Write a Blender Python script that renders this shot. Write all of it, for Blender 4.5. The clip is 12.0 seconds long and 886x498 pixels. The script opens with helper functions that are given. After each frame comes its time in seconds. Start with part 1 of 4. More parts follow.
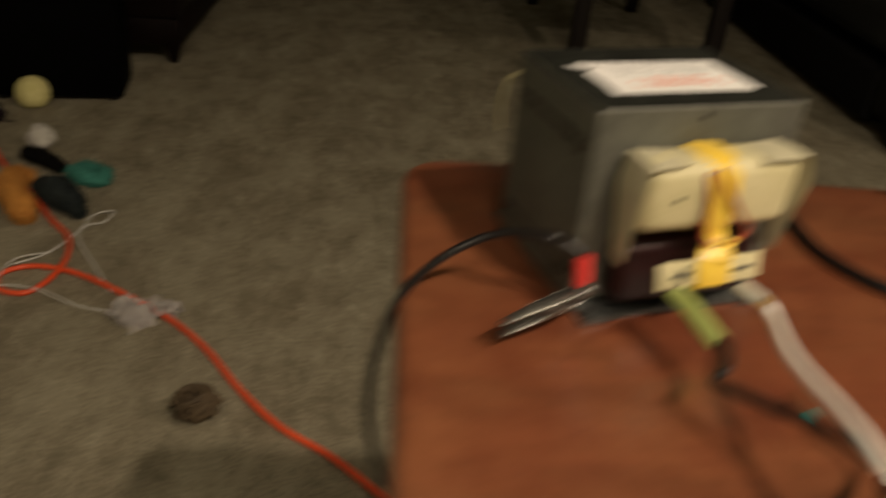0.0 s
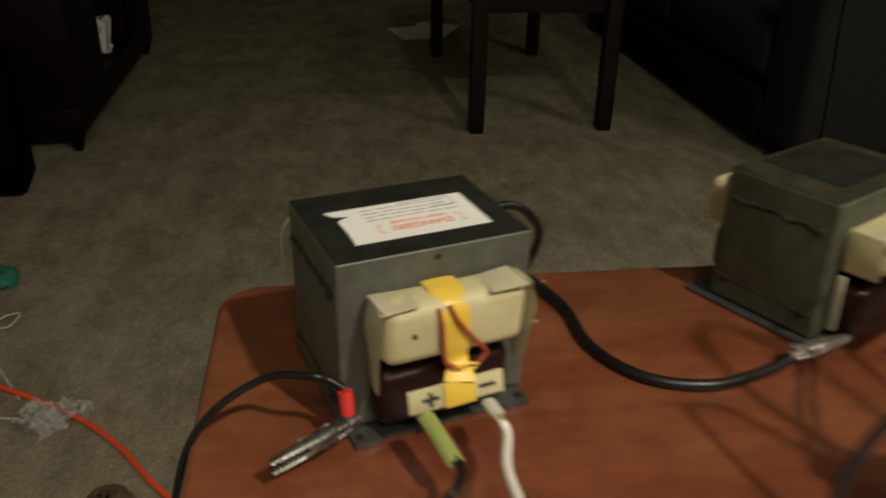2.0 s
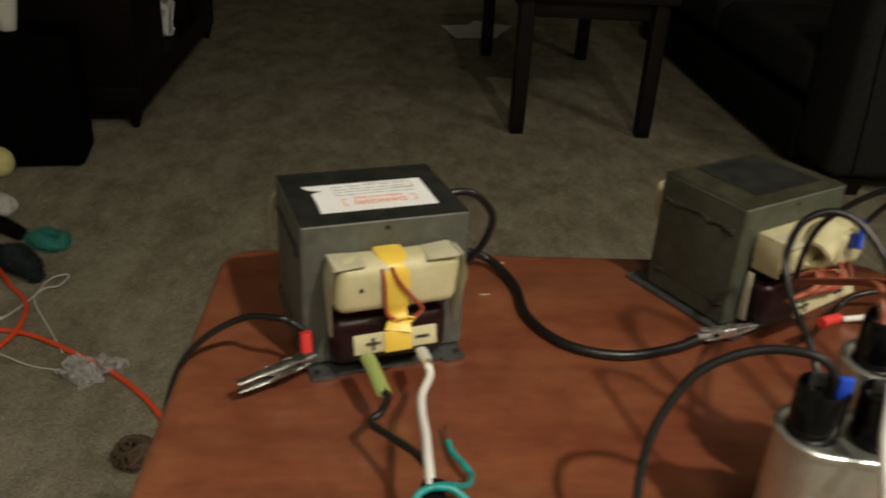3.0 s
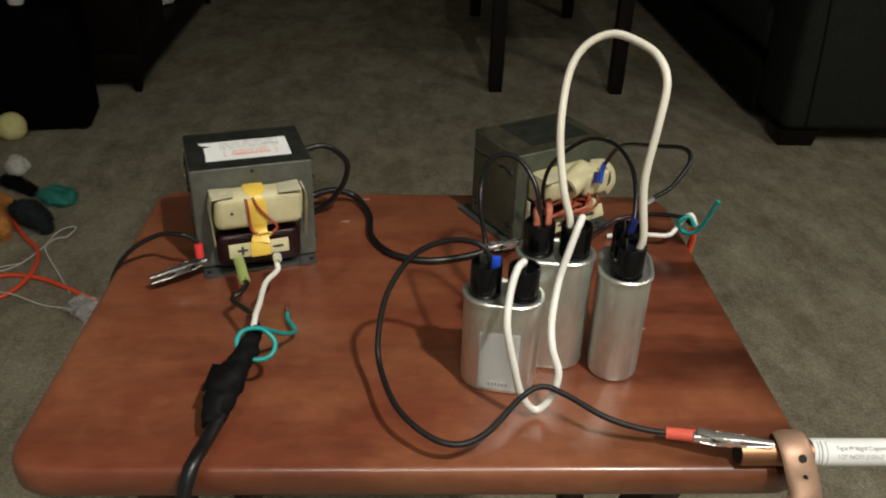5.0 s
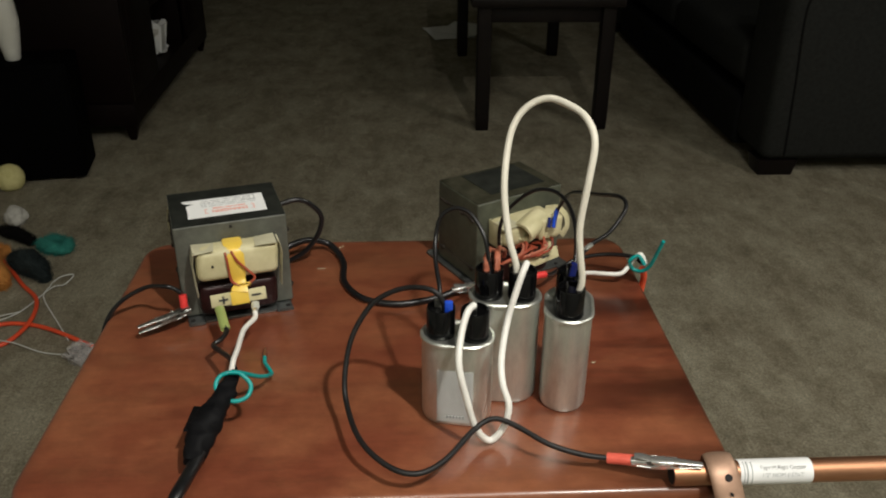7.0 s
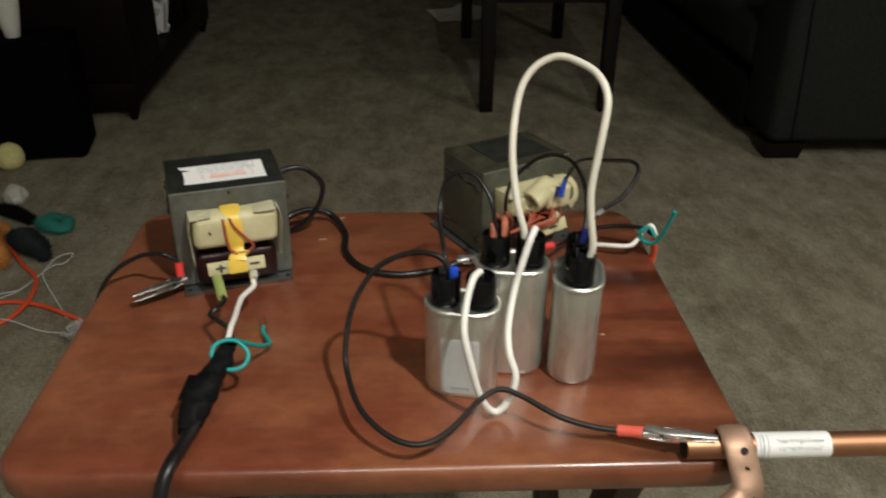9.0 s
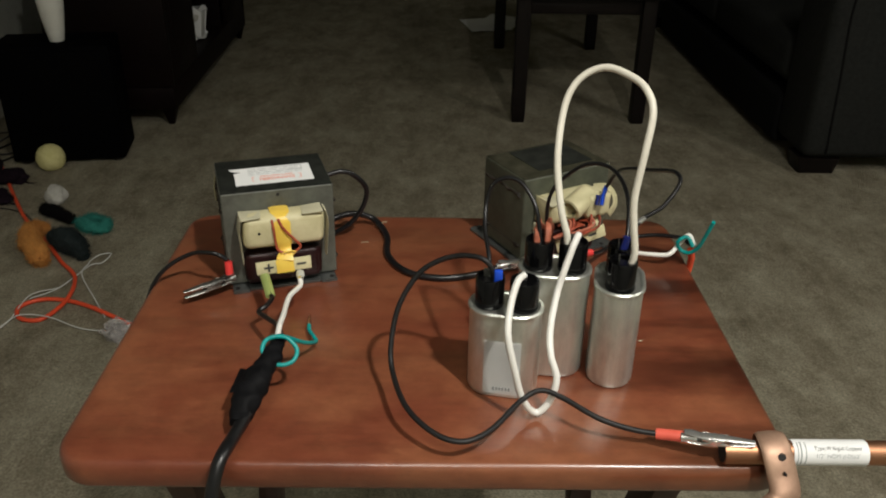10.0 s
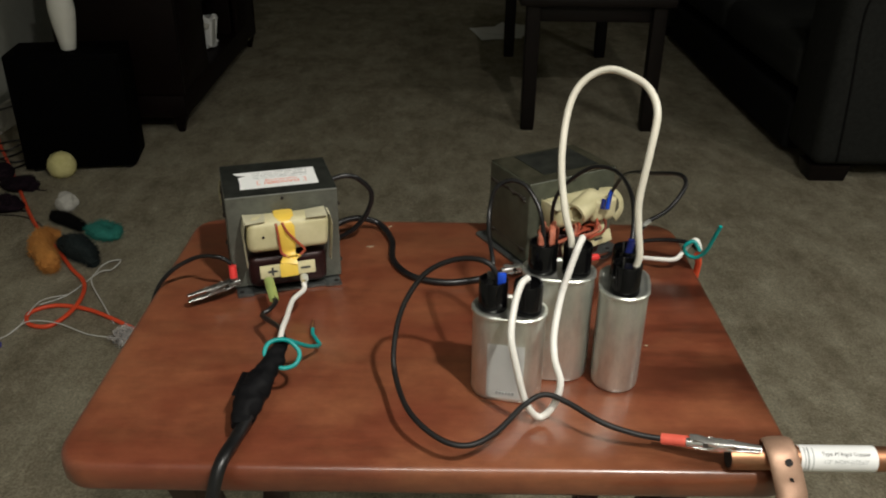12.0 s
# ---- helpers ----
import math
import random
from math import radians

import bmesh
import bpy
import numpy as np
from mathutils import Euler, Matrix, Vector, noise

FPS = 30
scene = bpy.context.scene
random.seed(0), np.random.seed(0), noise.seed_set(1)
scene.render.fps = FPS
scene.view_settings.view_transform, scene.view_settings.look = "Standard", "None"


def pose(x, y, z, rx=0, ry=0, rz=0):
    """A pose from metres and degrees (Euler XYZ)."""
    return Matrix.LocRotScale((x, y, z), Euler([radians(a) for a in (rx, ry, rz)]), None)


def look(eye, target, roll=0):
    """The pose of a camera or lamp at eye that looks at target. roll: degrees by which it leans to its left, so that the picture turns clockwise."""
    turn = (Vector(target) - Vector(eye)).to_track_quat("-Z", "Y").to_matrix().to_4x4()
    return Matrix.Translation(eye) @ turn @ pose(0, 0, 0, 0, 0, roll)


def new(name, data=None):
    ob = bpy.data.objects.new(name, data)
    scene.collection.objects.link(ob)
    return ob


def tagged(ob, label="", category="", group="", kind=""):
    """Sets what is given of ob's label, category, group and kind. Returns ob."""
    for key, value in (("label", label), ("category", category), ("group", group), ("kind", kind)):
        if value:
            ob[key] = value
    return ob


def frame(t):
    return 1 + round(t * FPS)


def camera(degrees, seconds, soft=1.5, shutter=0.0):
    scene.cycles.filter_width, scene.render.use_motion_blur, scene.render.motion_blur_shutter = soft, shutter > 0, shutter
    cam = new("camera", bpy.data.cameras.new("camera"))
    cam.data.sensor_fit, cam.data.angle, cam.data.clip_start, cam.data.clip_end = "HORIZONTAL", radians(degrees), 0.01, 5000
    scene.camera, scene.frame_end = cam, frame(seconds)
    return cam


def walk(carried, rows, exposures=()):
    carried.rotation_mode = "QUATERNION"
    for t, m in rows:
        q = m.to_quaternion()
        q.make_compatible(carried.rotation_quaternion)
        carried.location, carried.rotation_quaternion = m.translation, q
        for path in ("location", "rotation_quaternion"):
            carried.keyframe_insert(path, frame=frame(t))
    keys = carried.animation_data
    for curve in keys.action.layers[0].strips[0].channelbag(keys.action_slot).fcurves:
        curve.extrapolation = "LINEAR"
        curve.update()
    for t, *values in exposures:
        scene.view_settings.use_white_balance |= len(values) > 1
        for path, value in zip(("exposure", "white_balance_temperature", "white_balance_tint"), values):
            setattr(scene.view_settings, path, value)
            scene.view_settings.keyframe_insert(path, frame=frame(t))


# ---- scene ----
cam = camera(55.7, 12.0, soft=2.0, shutter=1.0)
PATH = [
    (0, (-0.2434, -0.0678, 0.8479), (-0.1205, 1.6698, -0.1349), 5.38),
    (0.5, (-0.2953, -0.0903, 0.8185), (-0.2874, 1.6595, -0.1500), 4.82),
    (1, (-0.2814, -0.0600, 0.8203), (-0.1250, 1.7226, -0.0729), 4.75),
    (1.5, (-0.2328, -0.0463, 0.8412), (-0.0038, 1.7639, 0.0222), 5.26),
    (2, (-0.1692, -0.0878, 0.9073), (0.0809, 1.6857, 0.0173), 1.13),
    (2.5, (-0.145, -0.153, 0.926), (-0.053, 1.626, 0.018), 2.2),
    (3, (-0.127, -0.167, 0.933), (0.01, 1.614, 0.033), 3.4),
    (3.5, (-0.093, -0.196, 0.947), (0.089, 1.569, 0.025), 3.2),
    (3.7, (-0.071, -0.227, 0.964), (0.112, 1.497, -0.032), 3.1),
    (5.3, (-0.004, -0.366, 1.022), (0.065, 1.374, 0.037), 1.6),
    (5.5, (-0.001, -0.368, 1.028), (0.09, 1.382, 0.064), 0.4),
    (6, (0.013, -0.388, 1.03), (0.086, 1.356, 0.054), 2.9),
    (6.5, (0.019, -0.405, 1.044), (0.099, 1.36, 0.107), 1.2),
    (6.7, (0.019, -0.404, 1.049), (0.104, 1.369, 0.129), 0.8),
    (8.3, (0.02, -0.401, 1.036), (0.111, 1.349, 0.073), -0.2),
    (8.5, (0.024, -0.396, 1.032), (0.134, 1.346, 0.055), 0.6),
    (9, (0.018, -0.39, 1.025), (0.102, 1.368, 0.077), 0.7),
    (9.5, (0.008, -0.399, 1.029), (0.045, 1.368, 0.094), 0.8),
    (10, (0.004, -0.406, 1.029), (0.027, 1.364, 0.099), 1.0),
    (10.5, (0.006, -0.412, 1.024), (0.027, 1.345, 0.069), 1.3),
    (11, (0.009, -0.414, 1.024), (0.017, 1.35, 0.082), 0.3),
    (11.5, (0.011, -0.409, 1.025), (0.022, 1.37, 0.111), 0.7),
    (12, (0.009, -0.405, 1.024), (0.007, 1.375, 0.112), 0.7),
]
walk(cam, [(t, look(eye, target, roll)) for t, eye, target, roll in PATH],
     exposures=[(0.0, 0.08, 7000, 17), (1.2, 0.14, 6700, 11), (2.0, -0.16, 6250, 10), (2.8, -0.06, 6100, 10), (3.7, -0.03, 5600, 10), (12.0, 0.0, 5500, 10)])

# ---- light: warm key lamp, two added fills, behind the camera and on its right ----
world = bpy.data.worlds.new("room_air")
world.use_nodes = True
world.node_tree.nodes["Background"].inputs[0].default_value = (0.002, 0.002, 0.002, 1)
scene.world = world
scene.view_settings.exposure = 0.0
# small bright ceiling lamp set by shadows; two wide weaker fills added, source unseen
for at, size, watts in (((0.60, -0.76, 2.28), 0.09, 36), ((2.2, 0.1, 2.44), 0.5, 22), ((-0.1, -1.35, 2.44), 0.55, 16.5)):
    light_data = bpy.data.lights.new("unseen_light", "AREA")
    light_data.shape, light_data.size = "DISK", size
    light_data.energy = watts
    light_data.color = (1.0, 0.86, 0.66)
    light_ob = new("unseen_light", light_data)
    light_ob.location = at

TZ = 0.66      # top of the tray table
TW, TD, TT = 0.48, 0.369, 0.022


# ---- materials ----
def shader(name):
    m = bpy.data.materials.new(name)
    m.use_nodes = True
    nt = m.node_tree
    return m, nt, nt.nodes["Principled BSDF"]


def tex_coord(nt, scale=(1, 1, 1), rot=(0, 0, 0)):
    tc = nt.nodes.new("ShaderNodeTexCoord")
    mp = nt.nodes.new("ShaderNodeMapping")
    mp.inputs["Scale"].default_value = scale
    mp.inputs["Rotation"].default_value = rot
    nt.links.new(tc.outputs["Object"], mp.inputs["Vector"])
    return mp.outputs["Vector"]


def noise_tex(nt, vec, scale, detail=4, rough=0.6):
    n = nt.nodes.new("ShaderNodeTexNoise")
    n.inputs["Scale"].default_value = scale
    n.inputs["Detail"].default_value = detail
    n.inputs["Roughness"].default_value = rough
    nt.links.new(vec, n.inputs["Vector"])
    return n.outputs["Fac"]


def ramp(nt, fac, stops):
    r = nt.nodes.new("ShaderNodeValToRGB")
    els = r.color_ramp.elements
    while len(els) < len(stops):
        els.new(0.5)
    for e, (p, c) in zip(els, stops):
        e.position, e.color = p, (*c, 1)
    nt.links.new(fac, r.inputs["Fac"])
    return r.outputs["Color"]


def mix(nt, a, b, fac, mode="MIX"):
    m = nt.nodes.new("ShaderNodeMix")
    m.data_type, m.blend_type = "RGBA", mode
    if isinstance(fac, (int, float)):
        m.inputs[0].default_value = fac
    else:
        nt.links.new(fac, m.inputs[0])
    nt.links.new(a, m.inputs[6])
    nt.links.new(b, m.inputs[7])
    return m.outputs[2]


def bump(nt, bsdf, height, strength, dist):
    b = nt.nodes.new("ShaderNodeBump")
    b.inputs["Strength"].default_value = strength
    b.inputs["Distance"].default_value = dist
    nt.links.new(height, b.inputs["Height"])
    nt.links.new(b.outputs["Normal"], bsdf.inputs["Normal"])


def rough_map(nt, bsdf, fac, low, high):
    r = nt.nodes.new("ShaderNodeMapRange")
    r.inputs["To Min"].default_value, r.inputs["To Max"].default_value = low, high
    nt.links.new(fac, r.inputs["Value"])
    nt.links.new(r.outputs["Result"], bsdf.inputs["Roughness"])


def simple(name, dark, light, scale=60, rough=(0.4, 0.6), metal=0.0, bumpy=0.15, dist=0.0005, stretch=(1, 1, 1), coat=0.0, spec=0.5, alpha=1.0):
    """Two tones mixed by fine and coarse noise, with relief and uneven gloss."""
    m, nt, b = shader(name)
    v = tex_coord(nt, stretch)
    fine, coarse = noise_tex(nt, v, scale, 5), noise_tex(nt, v, scale * 0.17, 3)
    c = ramp(nt, fine, [(0.3, dark), (0.7, light)])
    c2 = ramp(nt, coarse, [(0.3, [0.8 * x for x in dark]), (0.7, light)])
    nt.links.new(mix(nt, c, c2, 0.45), b.inputs["Base Color"])
    rough_map(nt, b, coarse, *rough)
    b.inputs["Metallic"].default_value = metal
    b.inputs["Coat Weight"].default_value = coat
    b.inputs["Specular IOR Level"].default_value = spec
    b.inputs["Alpha"].default_value = alpha
    bump(nt, b, fine, bumpy, dist)
    return m


def make_carpet():
    m, nt, b = shader("carpet")
    v = tex_coord(nt)
    pile = noise_tex(nt, v, 190, 4, 0.8)
    tuft = noise_tex(nt, v, 58, 5, 0.72)
    # the pile is brushed lengthways, so the mottling is longer than wide
    brushed = tex_coord(nt, (1.35, 0.72, 1))
    blotch = noise_tex(nt, brushed, 17, 7, 0.74)
    broad = noise_tex(nt, brushed, 6.5, 7, 0.68)
    c1 = ramp(nt, tuft, [(0.340, (0.143, 0.127, 0.086)), (0.500, (0.267, 0.240, 0.170)), (0.660, (0.413, 0.377, 0.277))])
    c2 = ramp(nt, blotch, [(0.370, (0.117, 0.101, 0.068)), (0.450, (0.235, 0.211, 0.148)), (0.550, (0.286, 0.259, 0.184)), (0.630, (0.470, 0.431, 0.321))])
    c3 = ramp(nt, broad, [(0.380, (0.150, 0.122, 0.080)), (0.500, (0.270, 0.245, 0.175)), (0.620, (0.400, 0.372, 0.275))])
    c = mix(nt, mix(nt, c1, c2, 0.52), c3, 0.44)
    speck = ramp(nt, pile, [(0.36, (0.62, 0.62, 0.62)), (0.64, (1.38, 1.38, 1.38))])
    nt.links.new(mix(nt, c, speck, 0.9, "MULTIPLY"), b.inputs["Base Color"])
    b.inputs["Roughness"].default_value = 0.95
    b.inputs["Specular IOR Level"].default_value = 0.1
    add = nt.nodes.new("ShaderNodeMath")
    add.operation = "ADD"
    nt.links.new(pile, add.inputs[0])
    nt.links.new(blotch, add.inputs[1])
    bump(nt, b, add.outputs[0], 0.9, 0.0045)
    return m


def make_cherry():
    m, nt, b = shader("cherry_wood")
    grain = noise_tex(nt, tex_coord(nt, (2.6, 24, 24)), 9, 6, 0.7)
    streak = noise_tex(nt, tex_coord(nt, (1.0, 4.5, 4.5)), 7.5, 7, 0.7)
    cloud = noise_tex(nt, tex_coord(nt, (1, 1.25, 1.25)), 4.0, 8, 0.68)
    speckle = noise_tex(nt, tex_coord(nt, (1, 1.4, 1.4)), 55, 6, 0.75)
    c1 = ramp(nt, grain, [(0.250, (0.118, 0.033, 0.015)), (0.520, (0.165, 0.049, 0.022)), (0.800, (0.208, 0.066, 0.030))])
    c2 = ramp(nt, streak, [(0.380, (0.022, 0.006, 0.004)), (0.470, (0.120, 0.029, 0.014)), (0.540, (0.185, 0.054, 0.024)), (0.680, (0.240, 0.078, 0.034))])
    c3 = ramp(nt, cloud, [(0.380, (0.135, 0.027, 0.015)), (0.500, (0.182, 0.055, 0.025)), (0.620, (0.300, 0.121, 0.052))])
    c4 = ramp(nt, speckle, [(0.350, (0.80, 0.77, 0.76)), (0.650, (1.18, 1.20, 1.22))])
    c = mix(nt, mix(nt, c1, c2, 0.40), c3, 0.46)
    c = mix(nt, c, c4, 0.55, "MULTIPLY")
    # darker, smoky grain bands plus painted shade, both strongest at one end of the board
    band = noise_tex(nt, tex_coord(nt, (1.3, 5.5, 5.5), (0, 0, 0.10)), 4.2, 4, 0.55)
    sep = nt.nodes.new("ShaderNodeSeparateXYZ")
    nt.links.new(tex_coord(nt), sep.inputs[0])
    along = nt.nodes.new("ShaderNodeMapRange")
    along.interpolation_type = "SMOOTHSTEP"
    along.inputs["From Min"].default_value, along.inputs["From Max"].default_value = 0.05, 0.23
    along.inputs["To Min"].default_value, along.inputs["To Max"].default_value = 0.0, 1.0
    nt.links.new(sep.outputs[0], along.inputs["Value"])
    bands_and_shade = ramp(nt, band, [(0.38, (0.30, 0.27, 0.26)), (0.49, (0.68, 0.65, 0.63)), (0.60, (1.0, 1.0, 1.0))])
    nt.links.new(mix(nt, c, bands_and_shade, along.outputs["Result"], "MULTIPLY"), b.inputs["Base Color"])
    rough_map(nt, b, speckle, 0.22, 0.46)
    b.inputs["Coat Weight"].default_value = 0.5
    b.inputs["Coat Roughness"].default_value = 0.20
    bump(nt, b, speckle, 0.10, 0.0005)
    return m


def make_can():
    m, nt, b = shader("capacitor_can")
    streak = noise_tex(nt, tex_coord(nt, (1, 1, 0.06)), 420, 4, 0.7)
    stain = noise_tex(nt, tex_coord(nt, (1, 1, 0.5)), 55, 6, 0.7)
    scuff = noise_tex(nt, tex_coord(nt, (1, 1, 0.8)), 160, 5, 0.75)
    c1 = ramp(nt, streak, [(0.300, (0.66, 0.68, 0.63)), (0.700, (0.80, 0.82, 0.76))])
    c2 = ramp(nt, stain, [(0.330, (0.44, 0.455, 0.41)), (0.550, (0.72, 0.74, 0.68)), (0.750, (0.88, 0.90, 0.84))])
    nt.links.new(mix(nt, c1, c2, 0.5), b.inputs["Base Color"])
    rough_map(nt, b, scuff, 0.24, 0.50)
    b.inputs["Metallic"].default_value = 0.88
    bump(nt, b, stain, 0.10, 0.0012)
    return m


CARPET = make_carpet()
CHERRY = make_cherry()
WALL = simple("wall_paint", (0.34, 0.35, 0.30), (0.40, 0.41, 0.355), 90, (0.75, 0.9), bumpy=0.1)
CEILING = simple("ceiling_paint", (0.46, 0.46, 0.43), (0.54, 0.54, 0.50), 90, (0.8, 0.95), bumpy=0.2)
TRIM = simple("trim_paint", (0.62, 0.6, 0.52), (0.72, 0.7, 0.62), 50, (0.4, 0.55))
STEEL_DARK = simple("core_steel", (0.068, 0.071, 0.058), (0.130, 0.135, 0.112), 150, (0.42, 0.60), 0.1, 0.3, 0.0007)
STEEL_OLIVE = simple("olive_varnished_steel", (0.047, 0.052, 0.036), (0.106, 0.115, 0.082), 120, (0.42, 0.60), 0.1, 0.3, 0.0007)
STEEL_TOP = simple("core_top_dark", (0.009, 0.010, 0.009), (0.030, 0.032, 0.027), 70, (0.62, 0.88), 0.0, 0.3, 0.0006, spec=0.0)
OLIVE_TOP = simple("olive_top_dark", (0.016, 0.016, 0.010), (0.058, 0.056, 0.038), 60, (0.6, 0.85), 0.0, 0.3, 0.0006, spec=0.0)
PLATE = simple("foot_plate_steel", (0.09, 0.098, 0.095), (0.20, 0.21, 0.205), 120, (0.3, 0.5), 0.8)
RUSTY = simple("weld_seam", (0.014, 0.012, 0.009), (0.055, 0.044, 0.032), 300, (0.6, 0.8), 0.2, 0.5)
CREAM = simple("cream_insulation", (0.49, 0.45, 0.24), (0.69, 0.64, 0.40), 70, (0.45, 0.65), bumpy=0.2)
PAPER_PALE = simple("pale_insulation_paper", (0.44, 0.42, 0.28), (0.58, 0.55, 0.39), 60, (0.6, 0.8), bumpy=0.2)
ENAMEL = simple("enamelled_wire", (0.007, 0.002, 0.0024), (0.030, 0.008, 0.009), 30, (0.25, 0.4), 0.15, 0.6, 0.0008, (1, 1, 14))
YELLOW = simple("yellow_tape", (0.78, 0.53, 0.05), (0.90, 0.65, 0.10), 60, (0.3, 0.45), bumpy=0.2)
LABEL_WHITE = simple("label_paper", (0.80, 0.81, 0.80), (0.90, 0.91, 0.90), 40, (0.5, 0.7), bumpy=0.1)
LABEL_RED = simple("label_red_print", (0.74, 0.22, 0.14), (0.86, 0.38, 0.28), 200, (0.5, 0.7))
LABEL_BLACK = simple("label_black_print", (0.02, 0.02, 0.02), (0.06, 0.06, 0.06), 200, (0.5, 0.7))
LABEL_GREY = simple("label_grey_print", (0.28, 0.30, 0.30), (0.44, 0.46, 0.46), 200, (0.5, 0.7))
RED_LEAD = simple("red_brown_lead", (0.24, 0.04, 0.018), (0.40, 0.085, 0.04), 300, (0.35, 0.5))
PINK_LEAD = simple("salmon_lead", (0.30, 0.085, 0.045), (0.50, 0.17, 0.095), 300, (0.4, 0.6))
RED_SLEEVE = simple("red_vinyl", (0.62, 0.03, 0.03), (0.80, 0.06, 0.05), 100, (0.3, 0.45))
CORAL_SLEEVE = simple("coral_red_vinyl", (0.68, 0.10, 0.06), (0.82, 0.15, 0.10), 100, (0.35, 0.5))
GREEN_SLEEVE = simple("olive_green_sleeve", (0.26, 0.33, 0.09), (0.38, 0.45, 0.15), 120, (0.3, 0.45))
CLEAR_SLEEVE = simple("clear_sleeve", (0.52, 0.54, 0.47), (0.64, 0.66, 0.6), 120, (0.2, 0.35))
GREEN_WIRE = simple("teal_wire", (0.012, 0.23, 0.22), (0.020, 0.38, 0.36), 150, (0.3, 0.45))
BLACK_RUBBER = simple("black_cable", (0.004, 0.004, 0.0045), (0.010, 0.010, 0.011), 130, (0.28, 0.42), bumpy=0.1)
GREY_RUBBER = simple("charcoal_cable", (0.007, 0.0065, 0.0065), (0.017, 0.016, 0.016), 130, (0.42, 0.6), bumpy=0.3, spec=0.35)
BLACK_TAPE = simple("black_electrical_tape", (0.0025, 0.0025, 0.003), (0.007, 0.007, 0.008), 90, (0.5, 0.75), bumpy=0.6, dist=0.001, spec=0.1)
WHITE_WIRE = simple("white_wire", (0.80, 0.79, 0.73), (0.90, 0.89, 0.84), 120, (0.35, 0.5), bumpy=0.1)
IVORY_WIRE = simple("ivory_wire", (0.70, 0.67, 0.56), (0.82, 0.79, 0.68), 120, (0.35, 0.5), bumpy=0.1)
CHROME = simple("nickel_plate", (0.62, 0.62, 0.6), (0.82, 0.82, 0.8), 160, (0.14, 0.3), 0.85, 0.2)
# worn nickel, tone lowered for the shadow and reflection below the open clip
NICKEL_WORN = simple("worn_nickel", (0.05, 0.05, 0.046), (0.46, 0.46, 0.43), 330, (0.2, 0.42), 0.9, 0.3)
CAN = make_can()
CUP = simple("black_terminal_cup", (0.0022, 0.0022, 0.0025), (0.0045, 0.0045, 0.005), 80, (0.07, 0.15), spec=0.35)
BLUE = simple("blue_spade_cover", (0.012, 0.05, 0.46), (0.025, 0.09, 0.66), 90, (0.25, 0.4))
NAVY = simple("dark_blue_sleeve", (0.008, 0.012, 0.10), (0.015, 0.025, 0.18), 90, (0.3, 0.45))
COPPER = simple("copper_pipe", (0.36, 0.175, 0.09), (0.56, 0.30, 0.17), 45, (0.34, 0.54), 0.95, 0.15, 0.0004, (0.3, 1, 1))
COPPER_DULL = simple("handled_copper", (0.25, 0.145, 0.095), (0.52, 0.345, 0.24), 75, (0.36, 0.6), 0.62, 0.2, 0.0006)
# shade inside holes, pipe mouth and dents is painted with this near-black
HOLE = simple("drilled_hole_shadow", (0.004, 0.003, 0.003), (0.012, 0.009, 0.008), 50, (0.7, 0.9))
ESPRESSO = simple("espresso_wood", (0.0035, 0.0025, 0.0025), (0.009, 0.006, 0.005), 14, (0.4, 0.55), 0, 0.1, 0.0005, (8, 1, 8), spec=0.2)
MAHOGANY = simple("dark_mahogany", (0.0030, 0.0015, 0.0012), (0.0070, 0.0030, 0.0024), 14, (0.45, 0.6), 0, 0.1, 0.0005, (8, 1, 8), spec=0.12)
SUB_BLACK = simple("black_vinyl_wrap", (0.0009, 0.0009, 0.001), (0.002, 0.002, 0.0022), 220, (0.7, 0.85), bumpy=0.2, spec=0.03)
SOFA_CLOTH = simple("charcoal_upholstery", (0.0110, 0.0115, 0.0105), (0.025, 0.026, 0.024), 420, (0.85, 0.95), bumpy=0.5, dist=0.001, spec=0.1)
SOFA_DARK = simple("black_upholstery", (0.004, 0.004, 0.004), (0.009, 0.009, 0.009), 420, (0.8, 0.95), bumpy=0.5, dist=0.001, spec=0.08)
CERAMIC = simple("white_ceramic", (0.68, 0.68, 0.62), (0.78, 0.78, 0.72), 15, (0.2, 0.35), coat=0.3)
LEG_WOOD = simple("dark_stained_leg_wood", (0.020, 0.008, 0.005), (0.055, 0.021, 0.012), 14, (0.4, 0.55), 0, 0.1, 0.0005, (8, 8, 1))
ORANGE_CORD = simple("orange_cord", (0.72, 0.065, 0.018), (0.86, 0.105, 0.030), 90, (0.35, 0.5))
STRING = simple("white_string", (0.55, 0.55, 0.52), (0.72, 0.72, 0.68), 400, (0.7, 0.9), bumpy=0.5)
YELLOW_BALL = simple("pale_yellow_felt", (0.56, 0.52, 0.20), (0.76, 0.71, 0.34), 60, (0.85, 0.95), bumpy=0.7, dist=0.002)
WHITE_FLUFF = simple("white_fluff", (0.42, 0.41, 0.37), (0.66, 0.65, 0.60), 90, (0.85, 0.95), bumpy=0.8, dist=0.003)
ORANGE_FUR = simple("orange_plush", (0.42, 0.17, 0.03), (0.66, 0.30, 0.06), 120, (0.85, 0.95), bumpy=0.8, dist=0.003)
GREY_FUR = simple("slate_plush", (0.011, 0.016, 0.017), (0.034, 0.044, 0.044), 120, (0.85, 0.95), bumpy=0.8, dist=0.003, spec=0.1)
TEAL_FUR = simple("teal_plush", (0.02, 0.16, 0.13), (0.05, 0.27, 0.22), 120, (0.85, 0.95), bumpy=0.8, dist=0.003)
BLACK_FUR = simple("black_plush", (0.002, 0.002, 0.002), (0.008, 0.007, 0.007), 120, (0.85, 0.95), bumpy=0.8, dist=0.003, spec=0.1)
